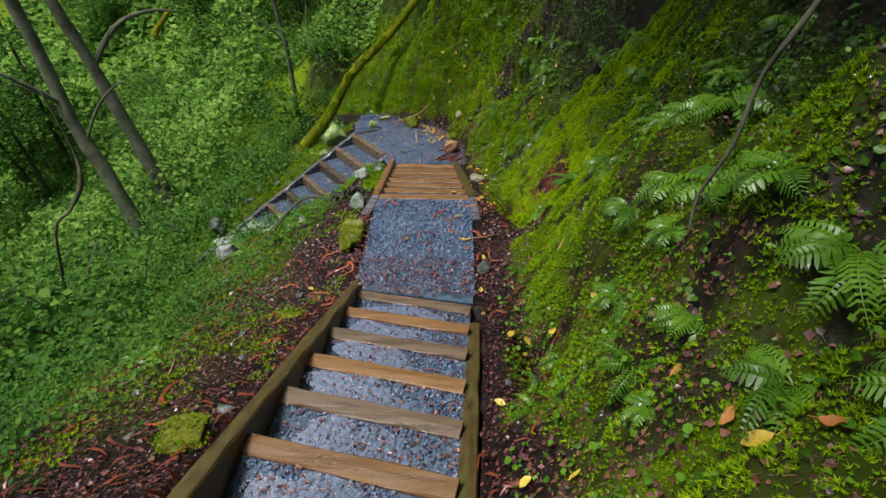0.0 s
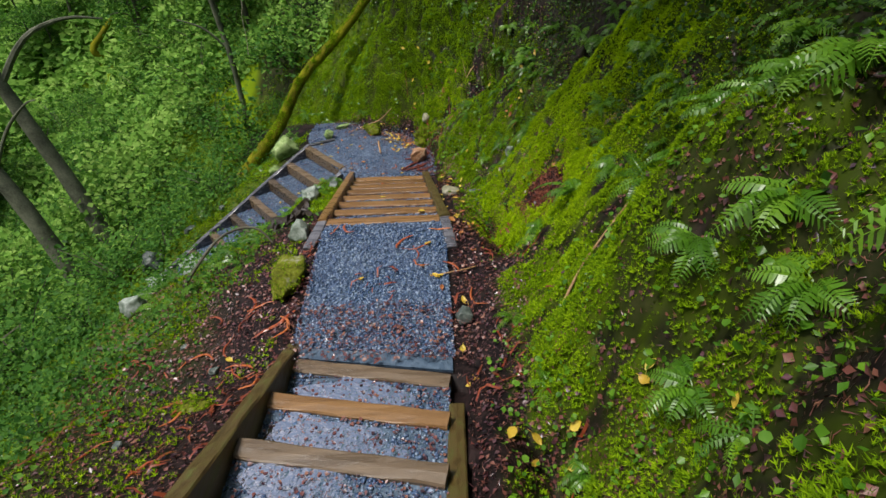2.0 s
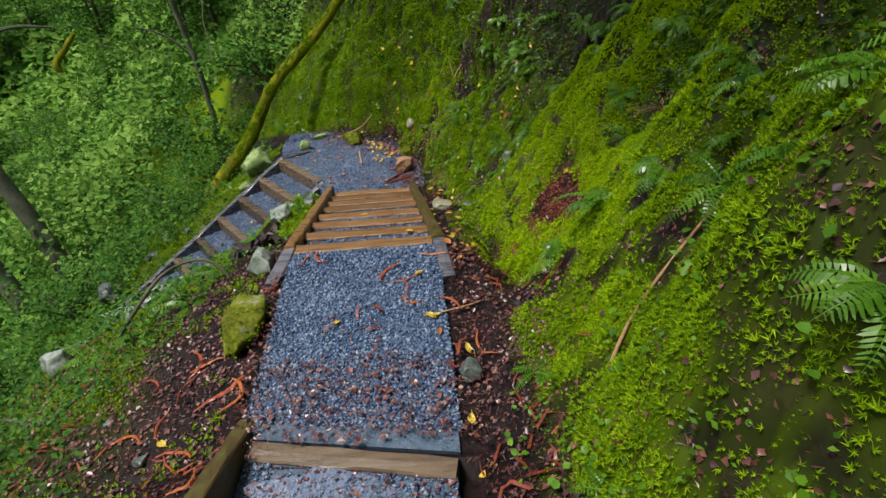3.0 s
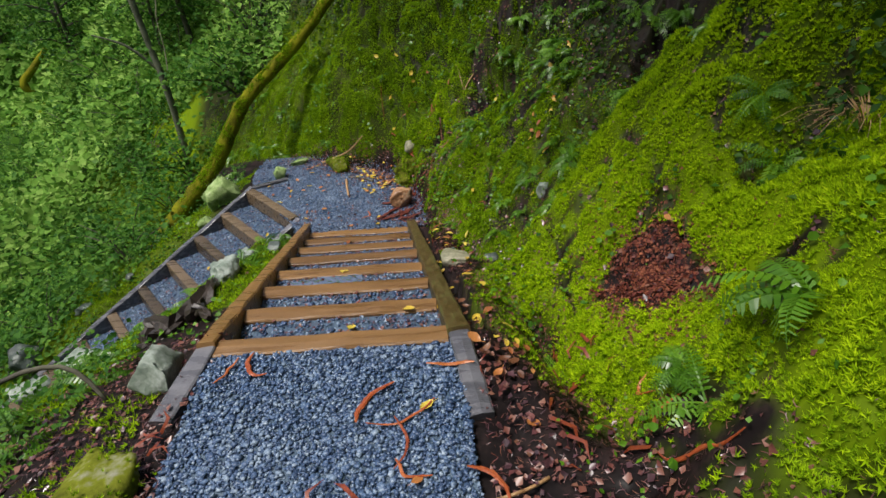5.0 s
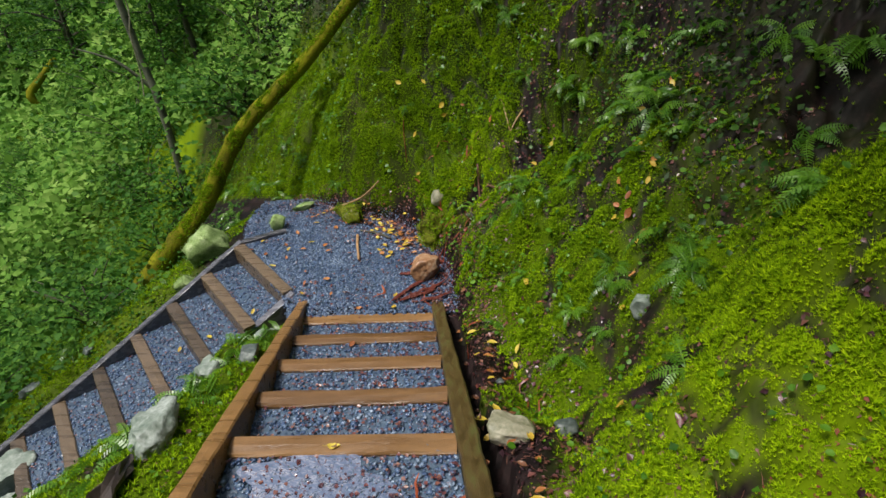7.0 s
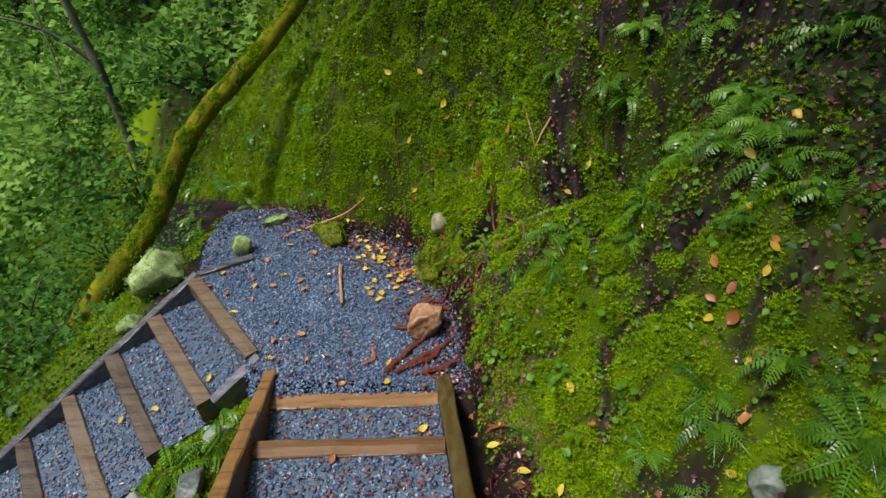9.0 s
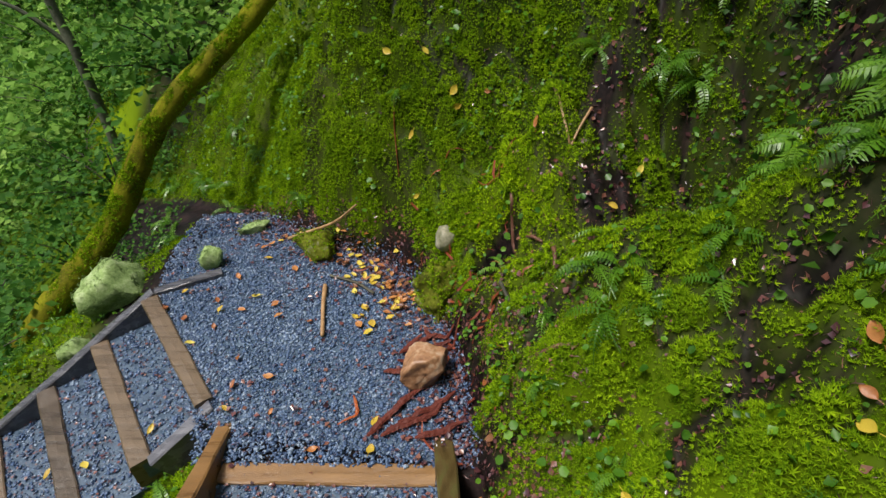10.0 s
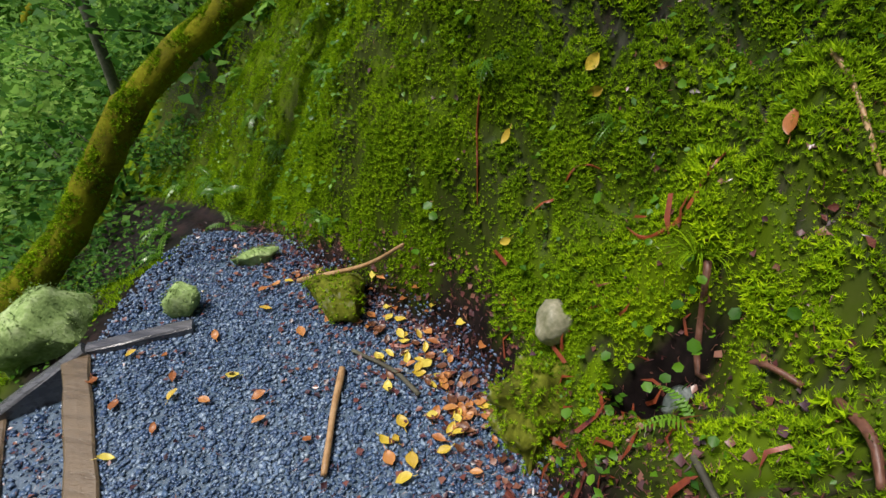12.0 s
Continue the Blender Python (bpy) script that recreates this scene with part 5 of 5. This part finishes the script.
for i, (x, y, s) in enumerate([(1.12, 0.24, 0.9), (1.38, 0.07, 1.0), (1.05, 0.27, 1.1), (1.06, 0.1, 1.1), (0.85, 0.06, 0.7), (0.86, -0.37, 0.7), (-0.62, -2.62, 1.4), (-0.78, -2.9, 1.5), (-0.9, -3.15, 1.4), (-0.62, -3.05, 1.2), (-0.95, -2.7, 1.5), (-0.6, -1.15, 1.2), (-0.66, -0.95, 1.3), (-0.72, -1.2, 1.2), (-0.6, -0.45, 1.1), (-0.66, -0.55, 1.2), (-0.55, -0.2, 1.0), (-0.8, -1.35, 1.3), (-0.75, -0.95, 1.3), (1.2, -0.89, 1.0), (1.18, 0.52, 1.2), (1.42, 0.17, 1.0), (1.17, 0.11, 0.9), (1.26, -2.61, 1.0), (0.75, 0.75, 0.9), (0.9, 0.35, 0.9), (1.05, -0.3, 0.8), (1.4, -4.6, 0.9), (1.35, -5.2, 1.0), (1.3, -5.7, 0.8), (1.3, -3.9, 0.9), (-0.62, -0.75, 1.2), (-0.7, -1.0, 1.3), (-0.85, -1.25, 1.2), (-0.58, -0.35, 1.0), (-0.7, -1.75, 1.1), (-0.9, -0.9, 1.1), (-0.5, -0.55, 0.9), (-0.78, -0.6, 1.1), (-1.0, -1.15, 1.2), (-0.95, -1.6, 1.2), (-0.55, -1.1, 1.0), (-1.15, -1.4, 1.2), (-0.85, -2.2, 1.1), (-0.7, -0.1, 0.9), (-1.2, -1.9, 1.2), (-2.1, 1.05, 1.0), (-2.2, 0.6, 0.9), (-0.9, -5.6, 0.9), (-1.1, -5.9, 1.0), (-1.0, -5.1, 0.8), (-1.25, 2.15, 1.0), (-0.6, 1.95, 0.9), (0.2, 1.75, 0.8), (0.6, 1.5, 0.8)]):
    put_fern(FERN_LOW, x, y, s, (i * 71) % 120 - 60)

rrng = random.Random(12)
placed = 0
while placed < 70:
    x, y = rrng.uniform(-0.8, 3.2), rrng.uniform(-7.2, 2.8)
    u = float(land(np.array([x]), np.array([y]))[1][0])
    if u < 0.95 or u > 2.1:
        continue
    put_fern(FERN_MID if placed % 4 else FERN_BIG, x, y, rrng.uniform(0.55, 0.9), rrng.uniform(-40, 40))
    placed += 1

placed = 0
while placed < 34:
    x, y = rrng.uniform(-5.5, -0.9), rrng.uniform(-6.8, 2.4)
    z, up, dn, inside = (v[0] for v in land(np.array([x]), np.array([y])))
    u3 = (x - F3_TOP.x) * F3_DIR.x + (y - F3_TOP.y) * F3_DIR.y
    v3 = (x - F3_TOP.x) * F3_SIDE.x + (y - F3_TOP.y) * F3_SIDE.y
    if dn < 0.9 or dn > 4.5 or (u3 < 3.6 and abs(v3) < 0.8):
        continue
    put_fern(FERN_MID, x, y, rrng.uniform(0.7, 1.3), rrng.uniform(-180, 180))
    placed += 1


def grass_tuft(x, y, length, blades, material, seed, label):
    rng = random.Random(seed)
    bm = bmesh.new()
    for _ in range(blades):
        a, r = rng.uniform(0, 6.283), rng.uniform(0.45, 1.0)
        out = Vector((math.cos(a), math.sin(a), 0))
        side = Vector((-out.y, out.x, 0)) * 0.0025
        ln = length * rng.uniform(0.6, 1.1)
        prev = None
        for k in range(5):
            s = k / 4
            p = out * ln * s * r * 0.8 + Vector((0, 0, ln * (0.9 * s - 0.75 * s * s)))
            w = side * (1 - 0.85 * s)
            cur = [bm.verts.new(p + w), bm.verts.new(p - w)]
            if prev:
                bm.faces.new((prev[0], prev[1], cur[1], cur[0]))
            prev = cur
    ob = part("grass_tuft", bm, material)
    ob.location = (x, y, surface(x, y) - 0.01)
    return tagged(ob, label, "grass")


grass_tuft(2.25, -2.55, 0.42, 50, STICK, 1, "dry pale tuft of long grass on the bank")
grass_tuft(2.45, -2.4, 0.4, 40, LEAF_SHADED, 2, "green tuft of long grass on the bank")
grass_tuft(0.78, 1.08, 0.2, 60, MOSS, 3, "bright green tuft of fine grass in the moss")
grass_tuft(-2.6, 2.55, 0.35, 30, LEAF_SHADED, 4, "green tuft of long grass beyond the landing")


# ---- fallen wood ----
def stick(pts, r0, r1, material, label, seed, name="stick", category="stick", lifts=None):
    full = [(p[0], p[1], p[2] if len(p) > 2 else surface(p[0], p[1]) + r0 * 0.7) for p in pts]
    n = len(full)
    ob = part(name, tube(full, [r0 + (r1 - r0) * i / (n - 1) for i in range(n)], seed, 7, 0.15), material, None, smooth=True)
    return tagged(ob, label, category)


stick([(-0.286, 1.2), (-0.25, 1.0), (-0.2, 0.775)], 0.014, 0.011, STICK, "straight tan stick lying on the gravel", 1)
stick([(-0.62, 1.62, 0.08), (-0.3, 1.6, 0.2), (-0.08, 1.44, 0.42)], 0.012, 0.006, STICK, "thin tan branch leaning on the mossy wall", 2)
stick([(0.02, 1.12), (-0.1, 1.22), (-0.28, 1.3)], 0.01, 0.007, BARK, "dark thin stick on the landing", 3)
stick([(0.8, 1.06), (0.81, 0.95), (0.86, 0.82), (0.92, 0.74)], 0.01, 0.007, ROOT, "red-brown root bent over a hollow in the bank", 4, "root", "root")
stick([(0.95, 0.68), (0.95, 0.58), (0.94, 0.5)], 0.012, 0.008, ROOT, "short red-brown root on the mossy bank", 14, "root", "root")
stick([(0.73, 0.66), (0.77, 0.5), (0.82, 0.35)], 0.009, 0.006, BARK, "pale weathered stick in moss", 5)
stick([(0.84, 0.13), (0.9, 0.12), (0.95, 0.1)], 0.011, 0.008, ROOT, "dark stick low on the mossy bank", 15)
stick([(1.16, 1.14), (1.1, 1.06), (1.04, 0.98)], 0.007, 0.005, STICK, "thin tan stick hanging on the mossy wall", 16)
stick([(1.0, 1.25), (1.02, 1.15), (1.05, 1.0)], 0.008, 0.005, STICK, "short tan stick on the bank", 6)
stick([(-2.0, -3.3), (-1.69, -3.47), (-1.26, -3.68), (-1.12, -3.6), (-1.0, -3.52)], 0.014, 0.008, BARK, "black twisted branch on the slope", 7)
stick([(-1.49, -4.0), (-1.41, -3.9), (-1.33, -3.78), (-1.22, -3.69)], 0.01, 0.006, BARK, "black side twig on the slope", 8)
stick([(-1.1, -3.1), (-0.85, -2.85, 0.95), (-0.6, -2.75, 0.98), (-0.45, -2.8)], 0.013, 0.007, BARK, "thin bent branch beside the landing", 9)
stick([(-0.7, -5.3), (-0.9, -5.0), (-1.1, -4.9)], 0.007, 0.004, STICK, "thin twig in leaf litter", 10)
stick([(1.1, -3.3), (1.0, -3.35), (0.8, -3.4)], 0.006, 0.004, STICK, "thin pale twig at the landing edge", 11)
stick([(1.5, -4.2), (1.62, -4.1), (1.85, -4.05)], 0.008, 0.005, STICK, "thin pale twig on the bank", 12)
stick([(1.72, -5.73, 2.55), (1.74, -5.68, 2.67), (1.81, -5.65, 2.82), (1.85, -5.61, 3.0), (1.91, -5.61, 3.15), (2.15, -5.5, 3.5), (2.6, -5.3, 3.75), (3.3, -5.1, 3.6), (3.6, -5.0, 3.3)], 0.005, 0.012, BARK, "dark bare branch arching down from the bank", 13, "branch", "branch")
log = empty("dead_log", (-0.55, -1.98, surface(-0.55, -1.98)), "black rotten log beside the stairs", "log")
part("log", tube(rel(log, [(-0.7, -2.2, surface(-0.7, -2.2) - 0.02), (-0.62, -2.08, surface(-0.62, -2.08) + 0.03), (-0.53, -1.95, surface(-0.53, -1.95) + 0.04), (-0.5, -1.8, surface(-0.5, -1.8) + 0.05), (-0.55, -1.62, surface(-0.55, -1.62) + 0.02)]), [0.045, 0.06, 0.05, 0.04, 0.015], 33, 13, 0.5), DEADWOOD, log)
part("broken_limb", tube(rel(log, [(-0.54, -2.0, surface(-0.54, -2.0) + 0.03), (-0.42, -2.08, surface(-0.42, -2.08) + 0.07), (-0.34, -2.16, surface(-0.34, -2.16) + 0.03)]), [0.04, 0.03, 0.012], 34, 10, 0.5), DEADWOOD, log)
part("broken_limb", tube(rel(log, [(-0.63, -2.1, surface(-0.63, -2.1) + 0.02), (-0.72, -1.98, surface(-0.72, -1.98) + 0.09), (-0.76, -1.9, surface(-0.76, -1.9) + 0.11)]), [0.04, 0.025, 0.008], 40, 10, 0.5), DEADWOOD, log)
stump = part("rotten_stump", tube([(-0.75, -2.0, surface(-0.75, -2.0) - 0.05), (-0.74, -2.0, surface(-0.75, -2.0) + 0.06), (-0.73, -1.98, surface(-0.75, -2.0) + 0.13)], [0.09, 0.075, 0.05], 35, 11, 0.35), DEADWOOD)
tagged(stump, "small dark rotten stump on the slope", "stump")


def bark_strip(x, y, length, curl, turn, seed, thick=0.011, material=None):
    rng = random.Random(seed)
    c, s = math.cos(turn), math.sin(turn)
    pts = []
    for i in range(6):
        t = i / 5 - 0.5
        u, v = length * t, curl * length * (0.25 - t * t) * 2 + rng.uniform(-0.006, 0.006)
        px, py = x + u * c - v * s, y + u * s + v * c
        pts.append((px, py, surface(px, py) + 0.008 + rng.uniform(0, 0.02) * (abs(t) * 2)))
    ob = part("bark_strip", tube(pts, [thick * k for k in (0.35, 0.9, 1.0, 0.9, 0.7, 0.3)], seed, 6, 0.2, 0.55), material or BARKSTRIP)
    return tagged(ob, "curled red-brown strip of bark", "bark", "fallen bark strips")


STRIPS = [(-0.5, -5.53), (-0.8, -5.8), (-0.13, -3.8), (-0.37, -5.82), (-0.26, -4.95), (-0.69, -4.73), (-0.29, -4.1), (-0.12, -4.29), (-0.28, -3.62), (-0.43, -4.48), (-0.52, -4.38), (-0.97, -3.97), (-0.21, -4.14), (-0.11, -3.84), (-0.24, -4.14), (-0.21, -4.45), (-0.48, -4.44), (-0.58, -3.68), (0.05, -2.83), (0.16, -2.8), (0.68, -3.05),
          (0.67, -3.17), (0.73, -3.25), (1.43, -3.38), (1.47, -3.16), (1.48, -3.0), (0.02, 0.3), (0.42, 0.15), (1.81, 0.07), (0.87, -5.29), (1.08, -4.3), (0.6, -3.01), (0.84, -2.86), (1.12, -3.64), (0.93, -3.32),
          (-0.37, -3.6), (0.74, 1.25), (0.46, 1.43), (0.18, 1.65), (0.3, -2.1), (0.55, -1.75), (0.62, -1.8), (0.25, -1.45), (-0.35, -3.95), (-0.55, -4.05), (-0.3, -3.75)]
srng = random.Random(77)
for i, (x, y) in enumerate(STRIPS):
    bark_strip(x, y, srng.uniform(0.12, 0.24) if i not in (0, 2) else 0.28, srng.uniform(-0.7, 0.7), srng.uniform(0, 6.28), 500 + i, srng.uniform(0.005, 0.01) if i not in (0, 2) else 0.014)
for i, (x, y) in enumerate([(0.3, 0.36), (0.24, 0.52), (0.34, 0.7), (0.42, 0.78), (0.46, 0.7), (0.22, 0.24), (0.3, 0.2), (0.36, 0.28), (0.42, 0.33), (0.3, 0.62), (0.45, 0.2), (0.28, 0.7), (0.4, 0.68)]):
    bark_strip(x, y, srng.uniform(0.15, 0.24), srng.uniform(-0.3, 0.3), srng.uniform(-0.2, 1.0), 560 + i, 0.018, ROTTEN)


# ---- fallen leaves ----
def leaf_mesh(seed, wide):
    rng = random.Random(seed)
    bm = bmesh.new()
    n = 6
    left, mid, right = [], [], []
    bend = rng.uniform(-0.25, 0.25)
    for i in range(n + 1):
        s = i / n
        w = wide * math.sin(math.pi * min(1, s * 0.96 + 0.02)) ** 0.75
        x0 = bend * s * s
        z = 0.1 * math.sin(s * 3 + seed)
        left.append(bm.verts.new((x0 - w, s - 0.5, z + 0.1 + rng.uniform(-0.03, 0.05))))
        mid.append(bm.verts.new((x0, s - 0.5, z)))
        right.append(bm.verts.new((x0 + w, s - 0.5, z + 0.1 + rng.uniform(-0.03, 0.05))))
    for i in range(n):
        bm.faces.new((mid[i], mid[i + 1], left[i + 1], left[i]))
        bm.faces.new((right[i], right[i + 1], mid[i + 1], mid[i]))
    w = 0.018
    a, b = bm.verts.new((-w, -0.52, 0)), bm.verts.new((w, -0.52, 0))
    c, d = bm.verts.new((w + 0.05, -0.85, 0.05)), bm.verts.new((-w + 0.05, -0.85, 0.05))
    bm.faces.new((a, b, c, d))
    me = bpy.data.meshes.new("fallen_leaf")
    bm.to_mesh(me)
    bm.free()
    for p in me.polygons:
        p.use_smooth = True
    return me


LEAFSHAPES = {}
for mname, material in (("yellow", YELLOW), ("orange", ORANGE), ("brown", BROWN)):
    LEAFSHAPES[mname] = []
    for k in range(4):
        me = leaf_mesh(k + {"yellow": 0, "orange": 10, "brown": 20}[mname], (0.3, 0.36, 0.26, 0.33)[k])
        me.materials.append(material)
        LEAFSHAPES[mname].append(me)
lrng = random.Random(91)


def fallen_leaf(colour, x, y, size):
    ob = new("fallen_leaf", lrng.choice(LEAFSHAPES[colour]))
    n = Vector(normals_at(np.array([x]), np.array([y]))[0]) if land(np.array([x]), np.array([y]))[1][0] > 0.05 else Vector((0, 0, 1))
    q = Vector((0, 0, 1)).rotation_difference(n).to_matrix().to_4x4()
    off = 0.028 if n.z < 0.97 else 0.01
    ob.matrix_basis = Matrix.Translation((x, y, surface(x, y) + off)) @ q @ pose(0, 0, 0, lrng.uniform(-12, 12), lrng.uniform(-12, 12), lrng.uniform(0, 360)) @ Matrix.Scale(size, 4)
    return tagged(ob, {"yellow": "fallen yellow leaf, wet and shiny", "orange": "fallen orange-brown leaf, wet", "brown": "fallen dark brown leaf, wet and limp"}[colour], "leaf", "fallen leaves")


YELLOWS = [(-1.14, 1.17), (-0.68, 1.12), (-0.73, 1.5), (-0.85, 1.0), (-0.91, 0.74), (-0.05, 0.92), (0.05, 0.86), (-0.01, 1.0), (-0.1, 1.14), (0.02, 1.26), (0.0, 1.5), (-0.04, 1.42), (0.0, 1.35), (-0.21, 1.58),
           (-0.29, 1.66), (0.27, 1.59), (0.14, 1.86), (0.52, 1.59), (0.36, 1.8), (0.13, 1.41), (0.66, 0.87), (-0.54, 0.31), (0.17, 0.1), (0.16, 0.24), (-0.02, 0.93), (0.04, 0.8), (1.65, -0.4), (1.55, -0.61), (1.83, -0.02), (1.29, 0.66)]
YELLOWS += [(1.21, 0.77), (0.53, 1.55), (0.83, -1.32), (0.9, -1.5), (0.95, -0.79), (1.43, -0.89), (1.69, -0.05), (1.83, -1.2), (1.26, -1.53), (0.34, -3.41), (0.86, -3.4), (1.07, -4.37), (1.09, -4.29), (1.01, -4.06), (-0.33, -4.06), (1.67, -4.9),
            (1.75, -5.26), (1.45, -4.95), (1.82, -6.25), (1.73, -6.39), (1.8, -6.32), (1.02, -3.65), (0.76, -3.03), (1.31, -4.91), (1.39, -6.18), (1.24, -6.15), (1.16, -5.59), (1.22, -4.82), (0.42, -2.45), (0.66, -2.35), (0.15, -1.1), (0.05, -0.7)]
YELLOWS += [(0.3, -0.75), (0.38, -0.2), (0.45, -0.3), (-0.05, -1.5), (0.2, -1.55), (-0.95, 0.3), (-1.3, 0.2), (-1.6, 0.25), (0.3, -1.9)]
YELLOWS += [(1.63, -0.44), (1.48, -0.45), (1.76, -0.14), (1.65, -0.21), (0.72, -0.44), (0.83, -0.59), (0.97, -0.7), (1.04, -0.39), (1.35, 0.92), (0.29, 1.39), (1.65, -4.93), (1.47, -4.84), (1.33, -4.8), (1.05, -4.31), (0.84, -3.4), (1.03, -3.67)]
for x, y in YELLOWS:
    fallen_leaf("yellow", x, y, lrng.uniform(0.04, 0.062) if y > -5.9 or x < 1.6 else 0.075)
ORANGES = [(1.53, -0.31), (1.5, -0.76), (1.58, -0.61), (1.62, -5.73), (1.66, -6.05), (1.09, -0.55), (-1.0, 1.18), (-1.03, 0.93), (-0.83, 0.86), (-0.72, 0.99), (-0.54, 1.04), (-0.49, 0.94), (-0.86, 1.31), (-0.52, 1.37), (-0.9, 1.08), (-1.19, 1.02), (-0.3, 0.89), (-0.02, 0.86), (0.09, 1.05), (-0.19, 1.6), (-0.07, 1.55), (-0.18, 1.56),
           (1.5, -0.39), (1.66, -0.38), (1.73, -2.37), (1.53, -0.5), (1.55, -0.42), (1.68, -4.26), (1.69, -6.31), (1.78, -6.47), (-0.13, 1.56), (-0.02, 1.5), (-0.25, 1.64), (0.7, 1.5), (0.92, 1.13), (-0.32, 0.29), (-0.08, 0.1), (-0.56, 0.45), (0.74, -3.3), (0.88, -3.53)]
ORANGES += [(0.93, -2.73), (1.0, -2.91), (0.87, -1.57), (0.94, -1.84), (0.1, 1.3), (0.16, 1.2), (0.2, 1.05), (-0.4, 1.7), (-0.6, 1.74), (0.12, 0.95), (0.25, 0.85), (0.22, 1.3), (-0.8, 1.62), (0.5, -0.1), (0.2, -0.3), (0.0, -0.45), (-0.6, 0.62), (-0.4, 0.5)]
for x, y in ORANGES:
    fallen_leaf("orange", x, y, lrng.uniform(0.035, 0.06))
heap = random.Random(19)
for i in range(110):
    t = heap.random()
    a, b = ((0.33, 0.95), (0.02, 1.33)) if t < 0.6 else ((0.02, 1.33), (-0.75, 1.8))
    f = heap.random()
    fallen_leaf(("yellow", "orange", "brown", "brown")[i % 4], a[0] + (b[0] - a[0]) * f + heap.gauss(0, 0.08) - 0.03, a[1] + (b[1] - a[1]) * f + heap.gauss(0, 0.06), heap.uniform(0.03, 0.055))
for i in range(80):
    y = heap.uniform(-3.2, 0.3)
    fallen_leaf(("brown", "orange", "brown", "yellow")[i % 4], 1.0 + 0.13 * (y + 2.7) * -1 + heap.gauss(0, 0.07), y, heap.uniform(0.03, 0.055))

# ---- red rotten wood in the moss hollow, side moss, herbs by the path ----
def rotten_wood():
    rng = np.random.default_rng(88)
    n = 8000
    x, y = rng.normal(1.63, 0.11, n), rng.normal(-2.5, 0.18, n)
    z = land(x, y)[0]
    ob = scatter("rotten_wood", NEEDLES + LEAVES, ROTTEN, np.column_stack([x, y, z + 0.004]), normals_at(x, y), rng.uniform(0.008, 0.021, n), rng, 0.4)
    return tagged(ob, "crumbling red rotten wood in a moss hollow", "rotten wood", kind="stuff")


def side_moss():
    rng = np.random.default_rng(89)
    def w(x, y, u, d):
        p = fbm(x, y, 2.5, 121) + 0.4 * fbm(x, y, 8, 125)
        return (d > 0.06) * (d < 3.2) * step(0.02, 0.16, p + 0.1 * step(0.3, 0.9, d)) * np.where(y > -2.4, 0.9, np.where(y < -4.0, 0.3, 0.6)) + 1.0 * (d > 0.03) * (d < 0.6) * (y > -2.0) * (y < 0.15)
    pos, nrm, up, dn = sample(38000, -4.0, 0.3, -7.2, 2.6, w, rng)
    ob = scatter("moss", BLADES, MOSS, pos + nrm * 0.006, nrm * 0.5 + np.array([0, 0, 0.5]), rng.uniform(0.012, 0.028, len(pos)), rng, 0.35)
    return tagged(ob, "yellow-green moss cushions beside the path", "moss", kind="stuff")


def trunk_moss():
    """Moss tufts over the stones and the leaning trunk."""
    rng = np.random.default_rng(90)
    pts = np.array([(-2.5, 1.36, -0.5), (-2.2, 1.62, -0.17), (-1.95, 1.84, 0.1), (-1.78, 1.99, 0.38), (-1.61, 2.15, 0.65), (-1.4, 2.33, 0.86), (-1.2, 2.5, 1.02), (-0.95, 2.72, 1.23), (-0.45, 3.12, 1.75), (0.1, 3.5, 2.4)])
    n = 11000
    s = rng.uniform(0, len(pts) - 1.001, n)
    i = s.astype(int)
    f = (s - i)[:, None]
    c = pts[i] * (1 - f) + pts[i + 1] * f
    out = rng.normal(0, 1, (n, 3)) + np.array([0, -0.3, 0.9])
    out /= np.linalg.norm(out, axis=1, keepdims=True)
    r = np.interp(s, [0, 2, 5, 9], [0.105, 0.085, 0.074, 0.06])[:, None]
    ob = scatter("moss", BLADES, MOSS, c + out * r * 0.95, out, rng.uniform(0.012, 0.026, n), rng, 0.3)
    ob.parent = leaning
    ob.matrix_parent_inverse = Matrix.Translation(-leaning.location)
    return ob


rotten_wood()
side_moss()
trunk_moss()
